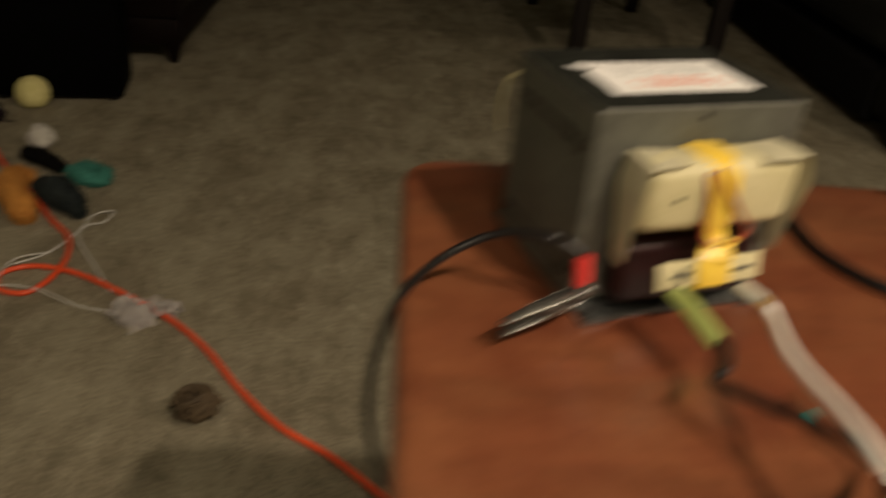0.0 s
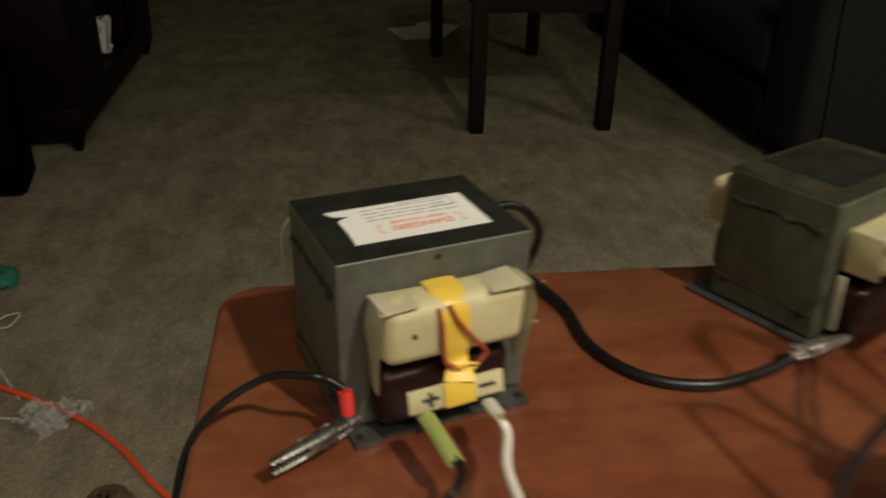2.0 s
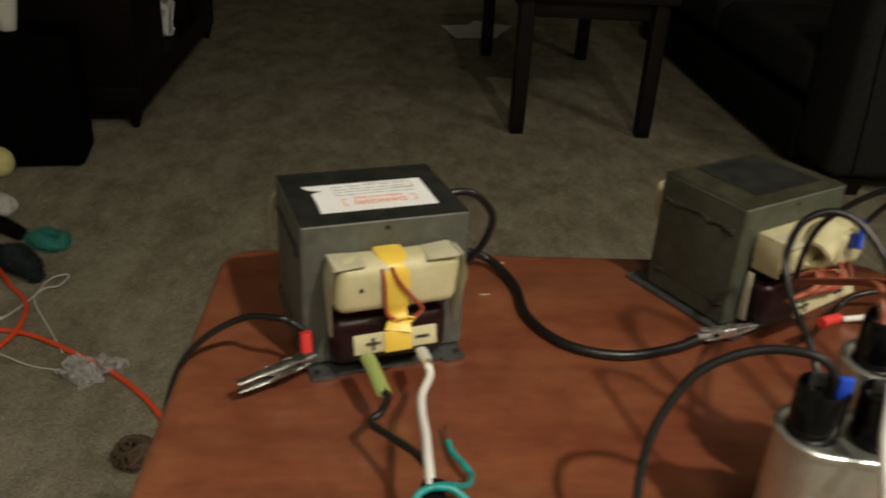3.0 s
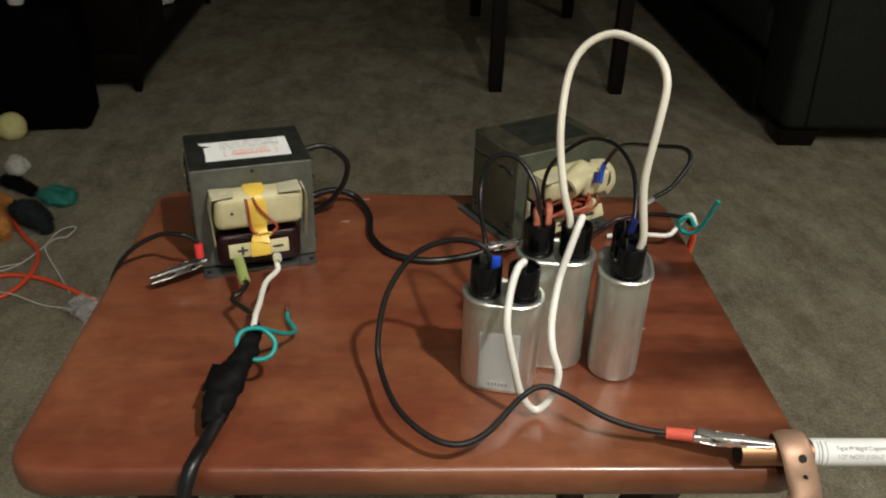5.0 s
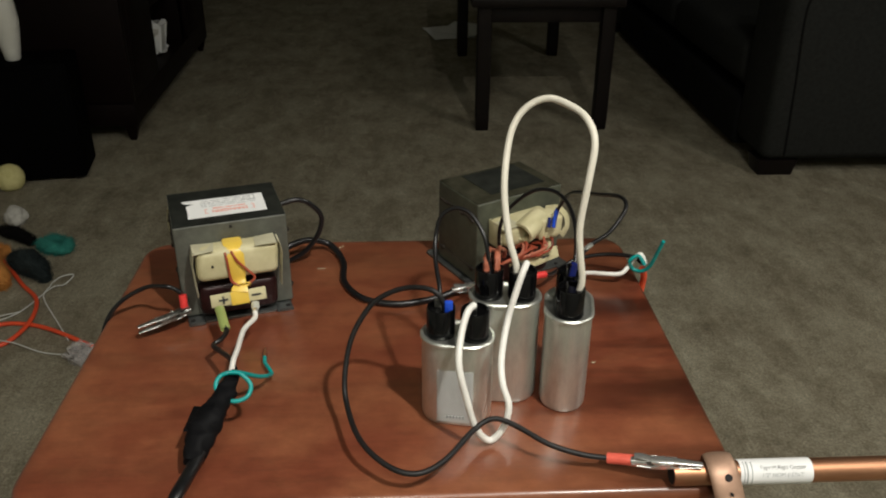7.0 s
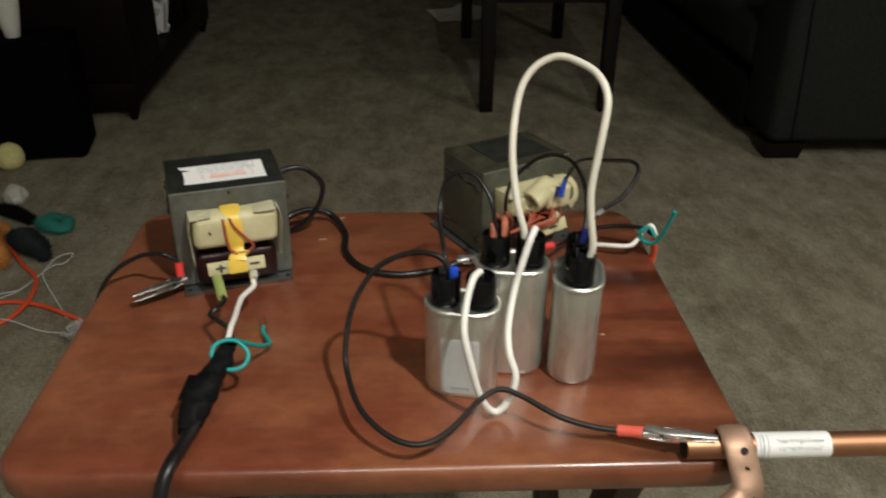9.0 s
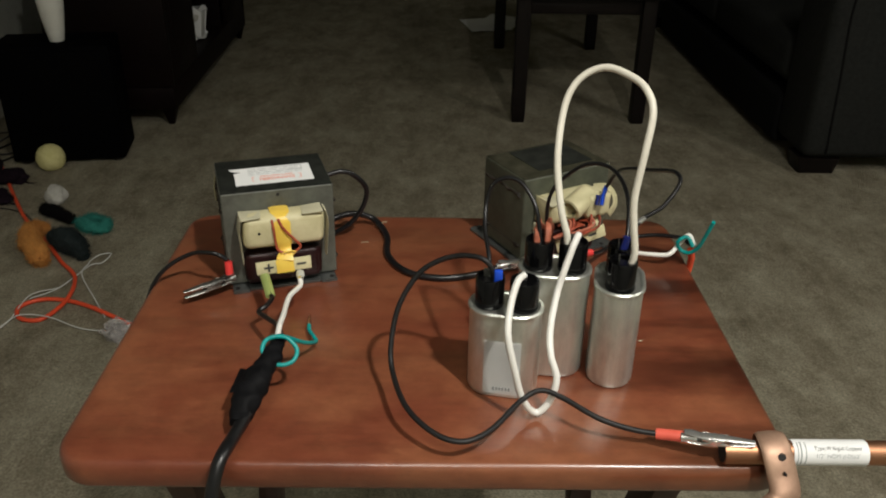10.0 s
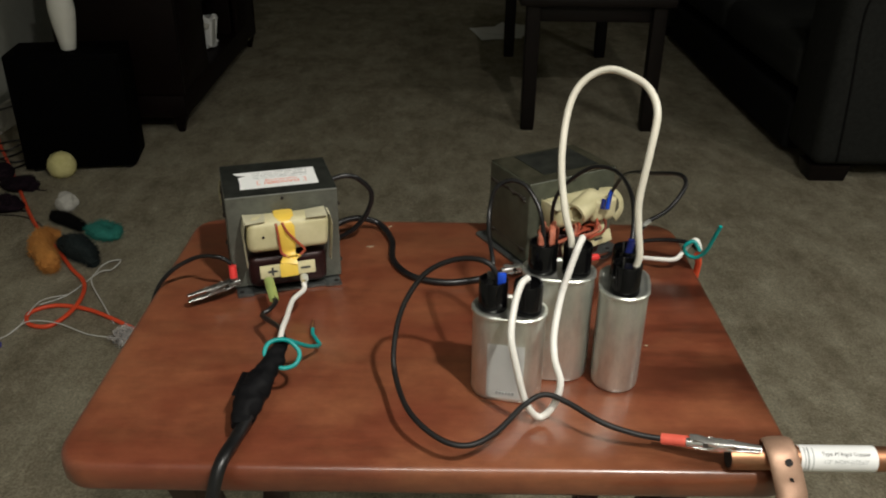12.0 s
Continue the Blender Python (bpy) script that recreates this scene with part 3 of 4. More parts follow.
    part("spade_sleeve", sweep([a, b, c], [0.0032, 0.0034, 0.0022], [0.002, 0.002, 0.0018], 10, 5, (1, 0, 0)), CLEAR_SLEEVE, t, "clear spade sleeve")
    part("metal_blade", sweep(into(T1, (-0.1043, 0.1900, 0.6880), (-0.1040, 0.1850, 0.6878)), 0.0022, 0.0018, 8, 3), CHROME, t)
    return t


def second_transformer():
    CW, CD, CH = 0.0945, 0.0665, 0.0818
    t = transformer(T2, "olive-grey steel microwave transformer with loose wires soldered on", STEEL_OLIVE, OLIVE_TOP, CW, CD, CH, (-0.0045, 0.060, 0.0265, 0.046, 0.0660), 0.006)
    yf = -CD / 2 - 0.0265
    patch = wobble(box(0.060, 0.050, 0.0004, (0.006, 0.004, CH + 0.0007)), 60, 0.0002)
    part("stain_patch", patch, STEEL_TOP, t, "dark glue patch on the core top", smooth=False)
    strip(t, -0.0098, -0.0705, 0.0335, 0.050, (("+", -0.016), ("-", 0.0115)), -14, -9, -5)
    # the tube of cream card rolled round the lead, torn open at its mouth
    tube = wobble(lathe([(0.0066, 0.022), (0.0064, 0.002), (0.0074, 0.0), (0.0098, 0), (0.0106, 0.004), (0.0108, 0.026), (0.0090, 0.031)], 24), 110, 0.0016, 3.0)
    part("torn_sleeve", tube, CREAM, t, "torn cream coil sleeve").matrix_local = pose(-0.0200, yf - 0.0040, 0.0600, 0, 80, 22)
    part("coil_lump", wobble(box(0.026, 0.012, 0.022, (0.010, yf - 0.003, 0.049), 0.0045, 3), 90, 0.0022, 5.0), CREAM, t)
    part("side_paper", wobble(box(0.0012, 0.005, 0.032, (-0.0358, yf + 0.0225, 0.008), 0.0004), 70, 0.0016, 9.0), PAPER_PALE, t, "strip of pale paper beside the winding")
    part("side_paper", wobble(box(0.0012, 0.020, 0.024, (-0.0362, yf + 0.014, 0.0435), 0.0004), 60, 0.0014, 4.0), CREAM, t)
    part("insulation_flap", wobble(box(0.0022, 0.005, 0.022, (-0.0400, CD / 2 + 0.0030, 0.052), 0.0005), 90, 0.0008, 2.0), CREAM, t)
    part("paper_curl", sweep([(0.020, yf + 0.014, 0.068), (0.029, yf + 0.008, 0.069), (0.034, yf + 0.002, 0.063), (0.033, yf - 0.002, 0.054), (0.026, yf - 0.003, 0.046)], 0.0008, 0.007, 8, 6, (0, 0, 1)), CREAM, t, "curled cream insulation paper")
    part("paper_curl", wobble(box(0.020, 0.012, 0.0012, (0.008, yf + 0.004, 0.0700), 0.0004, 2), 60, 0.0028, 8.0), CREAM, t)
    part("paper_curl", sweep([(0.008, yf - 0.001, 0.047), (0.011, yf - 0.006, 0.040), (0.010, yf - 0.012, 0.034)], 0.0008, [0.006, 0.007, 0.006], 8, 6, (0, 0, 1)), CREAM, t)
    rnd = random.Random(8)
    for k in range(9):
        x = -0.026 + 0.0045 * k
        part("lead_wire", sweep([(x, yf + 0.002, 0.044), (x * 0.8 + rnd.uniform(-0.005, 0.005), yf - 0.010, 0.050 + rnd.uniform(-0.006, 0.004)), (x * 0.6 - 0.010 + rnd.uniform(-0.006, 0.006), yf - 0.016, 0.046 + rnd.uniform(-0.006, 0.004)), (-0.036 + rnd.uniform(-0.014, 0.016), yf - 0.012, 0.041)], 0.0012, sides=7), RED_LEAD if k % 3 else PINK_LEAD, t, "red and salmon enamelled lead")
    part("spade_sleeve", sweep(into(T2, (0.1505, 0.2600, 0.7240), (0.1520, 0.2640, 0.7310), (0.1545, 0.2680, 0.7390)), 0.0032, 0.002, 8, 5), BLUE, t, "blue spade connector sleeve")
    part("spade_sleeve", sweep(into(T2, (0.1462, 0.2605, 0.7240), (0.1468, 0.2620, 0.7276), (0.1476, 0.2640, 0.7320)), 0.0024, 0.0018, 8, 5), NAVY, t, "dark blue spade connector sleeve")
    return t


first_transformer()
second_transformer()


# ---- capacitors ----
def stadium(w, d, n=12):
    def outline(inset):
        r, h = d / 2 - inset, (w - d) / 2
        return [(h + r * math.cos(a), r * math.sin(a)) for a in (math.pi * (k / n - 0.5) for k in range(n + 1))] + \
               [(-h + r * math.cos(a), r * math.sin(a)) for a in (math.pi * (k / n + 0.5) for k in range(n + 1))]
    return outline


def capacitor(m, height, label, paper):
    w, d = 0.0505, 0.0335
    t = thing("capacitor", m, label, "capacitor", "oil capacitors")
    part("can", stack_outline(stadium(w, d), [(0.003, 0), (0.001, 0.0008), (0.0003, 0.0025), (0, 0.005), (0, height - 0.006), (0.0004, height - 0.003)]), CAN, t, "brushed aluminium oval can")
    part("rim", stack_outline(stadium(w, d), [(-0.0002, height - 0.0034), (-0.0011, height - 0.0026), (-0.0011, height - 0.0008), (-0.0003, height), (0.0012, height), (0.0022, height - 0.0016), (0.003, height - 0.0022)]), CAN, t, "rolled seam rim")
    for x in (-0.0118, 0.0118):
        cup = lathe([(0.0098, 0), (0.0104, 0.0015), (0.0100, 0.004), (0.0101, 0.021), (0.0096, 0.022), (0.0084, 0.022), (0.0078, 0.0198), (0.002, 0.0195)], 24, (x, 0, height - 0.002))
        c = part("terminal_cup", cup, CUP, t, "glossy black terminal cup")
        part("blade", box(0.0060, 0.0008, 0.0075, (x - 0.002, 0.003, height + 0.0165), 0.0002), NICKEL_WORN, c, "tinned blade terminal")
    if paper:
        out = stadium(w, d, 16)(-0.0004)
        half = [p for p in out if p[1] < -0.006]
        half.sort()
        xs = [p[0] for p in half]
        ys = [p[1] for p in half]
        bm = bmesh.new()
        cols = [(-0.0120 + 0.0255 * k / 12) for k in range(13)]
        grid = [[bm.verts.new((x, float(np.interp(x, xs, ys)), z)) for x in cols] for z in (0.0042, 0.0480)]
        for k in range(12):
            bm.faces.new((grid[0][k], grid[0][k + 1], grid[1][k + 1], grid[1][k]))
        bmesh.ops.solidify(bm, geom=bm.faces[:], thickness=0.0003)
        lb = part("paper_label", bm, LABEL_WHITE, t, "white paper label with a tiny printed row")
        for k in range(6):
            x = -0.0042 + 0.0022 * k
            part("printed_mark", box(0.0013, 0.0003, 0.0024, (x, -d / 2 - 0.0007, 0.0076)), LABEL_GREY, lb, smooth=False)
    return t


CAP_A = pose(0.0545, 0.0865, TZ, 0, 0, -11)
CAP_B = pose(0.0900, 0.1120, TZ, 0, 0, -7)
CAP_C = pose(0.1355, 0.1065, TZ, 0, 0, 80)
capacitor(CAP_A, 0.0690, "short oval aluminium capacitor with white paper label", True)
capacitor(CAP_B, 0.0850, "oval aluminium capacitor standing between two others", False)
capacitor(CAP_C, 0.0790, "oval aluminium capacitor turned with its narrow side outward", False)


# ---- wires on the table ----
def cable(name, points, r, material, label, category="wire", group=""):
    t = thing(name, Matrix.Identity(4), label, category, group)
    part("jacket", sweep(points, r, sides=12, per=8), material, t)
    return t


def clip(m, name_label, opened=0.0, metal=None):
    """An alligator clip lying along +x, jaws at the far end, tail at the origin; opened spreads the jaw tips."""
    metal = metal or CHROME
    t = thing("alligator_clip", m, name_label, "clip", "alligator clips")
    for s in (-1, 1):
        o = s * opened
        jaw = sweep([(0.0, 0, s * 0.0020 - o * 0.3), (0.008, 0, s * 0.0026 - o * 0.1), (0.016, 0, s * 0.0026), (0.028, 0, s * 0.0019 + o * 0.5), (0.041, 0, s * 0.0009 + o)], [0.0026, 0.0032, 0.0032, 0.0026, 0.0018], [0.0009, 0.0010, 0.0010, 0.0009, 0.0007], 10, 5, (0, 1, 0))
        j = part("jaw", jaw, metal, t)
        for k in range(6):
            part("tooth", box(0.0009, 0.0034, 0.0011, (0.0285 + 0.0022 * k, 0, s * 0.0004 + o * (0.52 + 0.08 * k) - 0.00055), 0.0002, 1), metal, j)
        for side in (-1, 1):
            part("cheek", sweep([(0.009, side * 0.0031, s * 0.0022), (0.017, side * 0.0034, s * 0.0006), (0.025, side * 0.0029, s * 0.0020 + o * 0.3)], 0.0004, [0.0012, 0.0020, 0.0008], 8, 4, (0, 1, 0)), metal, j)
    part("spring_pin", sweep([(0.0165, -0.0046, 0), (0.0165, 0.0046, 0)], 0.0020, sides=10, per=3), metal, t)
    part("spring", wobble(lathe([(0.0022, -0.0018), (0.0024, 0), (0.0022, 0.0018)], 12), 900, 0.0004), HOLE, t, "dark spring between the jaws").matrix_local = pose(0.0165, 0, 0, 90, 0, 0)
    part("thumb_tab", sweep([(0.009, 0, 0.0026), (0.003, 0, 0.0042), (-0.002, 0, 0.0046)], [0.0030, 0.0032, 0.0026], 0.0006, 8, 4, (0, 1, 0)), metal, t)
    part("crimp", sweep([(-0.004, 0, 0), (0.006, 0, 0)], 0.0030, sides=10, per=3), metal, t)
    return t


# tall ivory jumper between two capacitors
LOOP = [(0.097, 0.110, 0.746), (0.0970, 0.1125, 0.7660), (0.0915, 0.118, 0.7870), (0.0885, 0.132, 0.8190), (0.0935, 0.150, 0.8500), (0.1035, 0.156, 0.8670), (0.1190, 0.153, 0.8755), (0.1335, 0.138, 0.8740), (0.1412, 0.123, 0.8695), (0.1442, 0.111, 0.8580), (0.1405, 0.103, 0.8345), (0.1365, 0.099, 0.8045), (0.1378, 0.097, 0.7845), (0.1405, 0.0955, 0.7635), (0.1375, 0.0960, 0.748)]
cable("jumper_wire", LOOP, 0.0025, IVORY_WIRE, "thick ivory jumper wire standing in a tall arch", "wire", "capacitor jumpers")
SMALL = [(0.1040, 0.1120, 0.7680), (0.1030, 0.1060, 0.7715), (0.0990, 0.0985, 0.7670), (0.0938, 0.0930, 0.7525), (0.0890, 0.0880, 0.7360), (0.0840, 0.0720, 0.7170), (0.0840, 0.0600, 0.7040), (0.0880, 0.0530, 0.6900), (0.0840, 0.0490, 0.6745), (0.0750, 0.0470, 0.6660), (0.0650, 0.0450, 0.6790), (0.0580, 0.0460, 0.7040), (0.0530, 0.0500, 0.7280), (0.0555, 0.0640, 0.7430), (0.0600, 0.0740, 0.7530), (0.0650, 0.0830, 0.7530)]
cable("jumper_wire", SMALL, 0.0024, WHITE_WIRE, "thick white jumper wire hanging in front of the cans", "wire", "capacitor jumpers")

# charcoal lead from the short capacitor to the copper pipe
LEAD = [(0.0450, 0.0880, 0.7409), (0.0441, 0.0865, 0.7545), (0.0367, 0.0892, 0.7619), (0.0219, 0.0969, 0.7598), (0.0061, 0.0995, 0.7534), (-0.0069, 0.0988, 0.7429), (-0.0191, 0.0928, 0.7230), (-0.0244, 0.0828, 0.7009), (-0.0235, 0.0683, 0.6852), (-0.0128, 0.0310, 0.6830), (0.0059, 0.0094, 0.6790), (0.0244, 0.0034, 0.6775), (0.0424, 0.0135, 0.6790), (0.0630, 0.0400, 0.6810), (0.0768, 0.0466, 0.6850), (0.0912, 0.0415, 0.6830), (0.1130, 0.0270, 0.6780), (0.1347, 0.0220, 0.6730), (0.1529, 0.0205, 0.6705)]
lead = cable("test_lead", LEAD, 0.0019, GREY_RUBBER, "looping charcoal test lead with red vinyl sleeve", "wire")
part("end_sleeve", sweep([(0.1511, 0.0218, 0.6698), (0.1599, 0.0181, 0.6718), (0.1689, 0.0147, 0.6732)], 0.0037, sides=14), CORAL_SLEEVE, lead, "coral red vinyl sleeve")
part("spade_cover", box(0.0058, 0.0034, 0.012, (0.0480, 0.0850, 0.7435), 0.001), BLUE, lead, "blue spade cover")
eye_c, tip_c = Vector((0.1685, 0.0135, 0.6740)), Vector((0.2085, 0.0020, 0.6790))
d_c = (tip_c - eye_c).normalized()
CLIP_B = Matrix.Translation(eye_c) @ d_c.to_track_quat("X", "Z").to_matrix().to_4x4()
clip(CLIP_B, "shiny alligator clip biting the copper pipe end")

# lead and clip at the first transformer's foot
TAIL = [(-0.1690, 0.2150, 0.6895), (-0.1755, 0.2178, 0.6925), (-0.1832, 0.2178, 0.6950), (-0.2025, 0.2283, 0.6884), (-0.2240, 0.2250, 0.6771), (-0.2396, 0.2229, 0.6574), (-0.2481, 0.2156, 0.6281), (-0.2485, 0.2062, 0.6050), (-0.2429, 0.2095, 0.5750), (-0.2345, 0.2178, 0.5409), (-0.231, 0.222, 0.48), (-0.215, 0.250, 0.41), (-0.160, 0.330, 0.34), (-0.09, 0.46, 0.22), (-0.03, 0.63, 0.10), (0.02, 0.745, 0.006), (0.07, 0.80, 0.004)]
tail = cable("test_lead", TAIL, 0.0019, BLACK_RUBBER, "black test lead arching over the table edge to the floor", "wire")
part("end_sleeve", sweep([(-0.1684, 0.2140, 0.6890), (-0.1680, 0.2125, 0.6835), (-0.1676, 0.2110, 0.6775)], 0.0033, sides=14), RED_SLEEVE, tail, "bright red vinyl sleeve")
eye_a, tip_a = Vector((-0.1668, 0.2105, 0.6745)), Vector((-0.2070, 0.1825, 0.6715))
CLIP_A = Matrix.Translation(eye_a) @ (tip_a - eye_a).to_track_quat("X", "Z").to_matrix().to_4x4()
clip(CLIP_A, "worn open alligator clip lying on the tray table", 0.0017, NICKEL_WORN)

# salmon leads plugged into the middle capacitor
for x, y in ((0.0760, 0.1225), (0.0835, 0.1235)):
    salmon = cable("coil_lead", [(x, y - 0.010, 0.758), (x + 0.001, y - 0.003, 0.7695), (x + 0.004, y + 0.012, 0.7690), (x + 0.009, y + 0.050, 0.7490), (x + 0.019, y + 0.095, 0.7240), (0.106, 0.2445, 0.7040)], 0.0017, PINK_LEAD, "salmon fabric-covered coil lead plugged into a capacitor", "wire", "coil leads")
    part("spade_cover", wobble(sweep([(x, y - 0.010, 0.758), (x + 0.0007, y - 0.004, 0.7685), (x + 0.0022, y + 0.004, 0.7710)], [0.0023, 0.0027, 0.0020], sides=8), 200, 0.0006), PINK_LEAD, salmon)

# black lead from the first to the second transformer
cable("link_lead", [(-0.0950, 0.3019, 0.7314), (-0.0812, 0.3065, 0.7335), (-0.0696, 0.3105, 0.7282), (-0.0594, 0.3158, 0.7125), (-0.0640, 0.3192, 0.6915), (-0.0775, 0.3212, 0.6726), (-0.0937, 0.3208, 0.6625)], 0.0024, BLACK_RUBBER, "black lead curling out behind the transformer", "wire")
link = cable("link_lead", [(-0.0993, 0.3217, 0.6726), (-0.0893, 0.3284, 0.6768), (-0.0736, 0.3399, 0.6752), (-0.0551, 0.3446, 0.6670), (-0.0410, 0.3152, 0.6635), (-0.0375, 0.2759, 0.6632), (-0.0192, 0.2458, 0.6632), (0.0117, 0.2351, 0.6632), (0.0453, 0.2432, 0.6635), (0.0659, 0.2516, 0.6670)], 0.0030, BLACK_RUBBER, "thick black lead lying between both transformers", "wire")
eye_d, tip_d = Vector((0.0640, 0.2508, 0.6675)), Vector((0.0992, 0.2629, 0.6675))
CLIP_D = Matrix.Translation(eye_d) @ (tip_d - eye_d).to_track_quat("X", "Z").to_matrix().to_4x4()
clip(CLIP_D, "alligator clip gripping the second transformer's foot plate")

# thin black leads over the capacitors and the second transformer
cable("thin_lead", [(0.0435, 0.0900, 0.7430), (0.0425, 0.1040, 0.7560), (0.0405, 0.1240, 0.7660), (0.0413, 0.1380, 0.7783), (0.0452, 0.1410, 0.7928), (0.0549, 0.1400, 0.7994), (0.0645, 0.1350, 0.7982), (0.0717, 0.1270, 0.7909), (0.0760, 0.1200, 0.7812), (0.0790, 0.1145, 0.7610)], 0.0016, BLACK_RUBBER, "thin black lead arching between two capacitors", "wire", "thin black leads")
cable("thin_lead", [(0.1005, 0.2301, 0.7072), (0.0982, 0.2246, 0.7398), (0.1047, 0.2213, 0.7608), (0.1234, 0.2080, 0.7829), (0.1398, 0.1893, 0.7871), (0.1431, 0.1461, 0.7850), (0.1398, 0.1179, 0.7671), (0.1345, 0.1134, 0.7524)], 0.0016, BLACK_RUBBER, "thin black lead arching from coil to capacitor", "wire", "thin black leads")
far_lead = cable("thin_lead", [(0.1530, 0.2690, 0.7340), (0.1610, 0.2500, 0.7610), (0.1730, 0.2000, 0.7820), (0.1810, 0.1650, 0.7950), (0.1810, 0.1500, 0.7920), (0.1670, 0.1350, 0.7810), (0.1500, 0.1230, 0.7760), (0.1405, 0.1190, 0.7640), (0.1368, 0.1185, 0.748)], 0.0016, BLACK_RUBBER, "thin black lead bowing out wide to a capacitor", "wire", "thin black leads")
part("crimp", sweep([(0.1520, 0.1240, 0.7768), (0.1490, 0.1225, 0.7756), (0.1468, 0.1218, 0.7735)], 0.0019, sides=8), CHROME, far_lead, "bare shiny crimp")
part("spade_cover", sweep([(0.1356, 0.1124, 0.7482), (0.1369, 0.1129, 0.7566), (0.1389, 0.1135, 0.7671)], 0.0034, 0.0026, 10, 5), NAVY, far_lead, "dark blue spade cover")

# cut mains cord behind, with its three cores
cut = thing("cut_cord", Matrix.Identity(4), "stub of mains cord with bare black, white and green cores", "cord")
part("black_core", sweep([(0.1420, 0.2480, 0.6835), (0.1500, 0.2600, 0.6760), (0.1640, 0.2850, 0.6680), (0.1821, 0.2958, 0.6726), (0.2072, 0.2928, 0.6789), (0.2306, 0.2802, 0.6831), (0.2377, 0.2704, 0.6810)], 0.0019, sides=10), BLACK_RUBBER, cut)
part("white_core", sweep([(0.1692, 0.2819, 0.6625), (0.1898, 0.2770, 0.6680), (0.2033, 0.2703, 0.6705), (0.2188, 0.2671, 0.6726), (0.2280, 0.2724, 0.6810), (0.2344, 0.2684, 0.6915), (0.2397, 0.2656, 0.6831)], 0.0021, sides=10), WHITE_WIRE, cut)
part("end_sleeve", sweep([(0.1290, 0.2400, 0.6850), (0.1360, 0.2440, 0.6845), (0.1440, 0.2490, 0.6830)], 0.0032, sides=12), RED_SLEEVE, cut, "bright red vinyl sleeve")
part("green_core", sweep([(0.2474, 0.2483, 0.7146), (0.2447, 0.2539, 0.6988), (0.2418, 0.2602, 0.6831), (0.2362, 0.2656, 0.6752), (0.2292, 0.2702, 0.6758), (0.2251, 0.2675, 0.6852), (0.2326, 0.2668, 0.6904), (0.2379, 0.2621, 0.6831)], 0.0018, sides=10), GREEN_WIRE, cut)
part("cord_jacket", sweep([(0.2380, 0.2680, 0.6768), (0.2422, 0.2740, 0.6660), (0.2436, 0.2790, 0.6560), (0.2434, 0.2820, 0.6440), (0.2400, 0.2830, 0.6300), (0.2220, 0.2760, 0.5800), (0.2000, 0.2850, 0.4500)], 0.0031, sides=12), ORANGE_CORD, cut, "orange outer jacket hanging over the edge")

# mains cord at the first transformer, bound with black tape
mains = thing("mains_cord", Matrix.Identity(4), "black mains cord bound with black tape, cores split out", "cord")
part("cord_jacket", sweep([(-0.1170, 0.0290, 0.6765), (-0.1215, 0.0100, 0.6740), (-0.1255, -0.0095, 0.6726), (-0.1300, -0.0205, 0.6550), (-0.1335, -0.0290, 0.6200), (-0.1350, -0.0370, 0.5500), (-0.1330, -0.0335, 0.4200), (-0.1180, -0.0279, 0.2500), (-0.1100, -0.0093, 0.1000), (-0.1050, 0.0372, 0.0200), (-0.1000, 0.0930, 0.0060)], 0.0049, 0.0042, 14, 8), BLACK_RUBBER, mains)
part("black_tape", wobble(sweep([(-0.1045, 0.0940, 0.6935), (-0.1065, 0.0782, 0.6910), (-0.1112, 0.0641, 0.6880), (-0.1152, 0.0545, 0.6850), (-0.1178, 0.0440, 0.6815), (-0.1194, 0.0320, 0.6780), (-0.1204, 0.0220, 0.6755)], [0.0042, 0.0066, 0.0082, 0.0100, 0.0104, 0.0086, 0.0062], [0.0040, 0.0058, 0.0068, 0.0080, 0.0080, 0.007, 0.0056], 20, 8, (1.0000, 0.0000, 0.0000)), 130, 0.0022, 2.0), BLACK_TAPE, mains, "lumpy winding of black tape")
part("tape_end", wobble(box(0.012, 0.026, 0.0012, (-0.1240, 0.0550, 0.6835), 0.0004), 130, 0.0040, 7.0), BLACK_TAPE, mains)
part("black_core", sweep([(-0.1262, 0.1735, 0.6820), (-0.1242, 0.1680, 0.6810), (-0.1272, 0.1580, 0.6803), (-0.1318, 0.1515, 0.6790), (-0.1230, 0.1370, 0.6830), (-0.1115, 0.1180, 0.6890), (-0.1050, 0.1000, 0.6930)], 0.0020, sides=10), BLACK_RUBBER, mains)
part("white_core", sweep([(-0.1040, 0.1865, 0.6880), (-0.1032, 0.1800, 0.6860), (-0.1078, 0.1600, 0.6890), (-0.1082, 0.1440, 0.6905), (-0.1072, 0.1250, 0.6930), (-0.1070, 0.1090, 0.6950), (-0.1065, 0.0960, 0.6945), (-0.1070, 0.0850, 0.6930)], 0.0021, sides=10), WHITE_WIRE, mains)
green = part("green_core", sweep([(-0.0940, 0.1560, 0.6640), (-0.0925, 0.1470, 0.6650), (-0.0880, 0.1370, 0.6665), (-0.0850, 0.1285, 0.6670), (-0.0900, 0.1080, 0.6800), (-0.1019, 0.0880, 0.6985), (-0.1117, 0.0825, 0.6990), (-0.1131, 0.0745, 0.6940), (-0.1025, 0.0690, 0.6880), (-0.0924, 0.0716, 0.6890), (-0.0903, 0.0792, 0.6940), (-0.0976, 0.0840, 0.7000), (-0.1050, 0.0846, 0.7010)], 0.0016, sides=10), GREEN_WIRE, mains, "teal green earth core knotted round the tape")
part("bare_copper", wobble(sweep([(-0.0939, 0.1550, 0.6640), (-0.0946, 0.1615, 0.6650), (-0.0950, 0.1670, 0.6660)], [0.0012, 0.0014, 0.0007], sides=8), 500, 0.0004), COPPER, green)

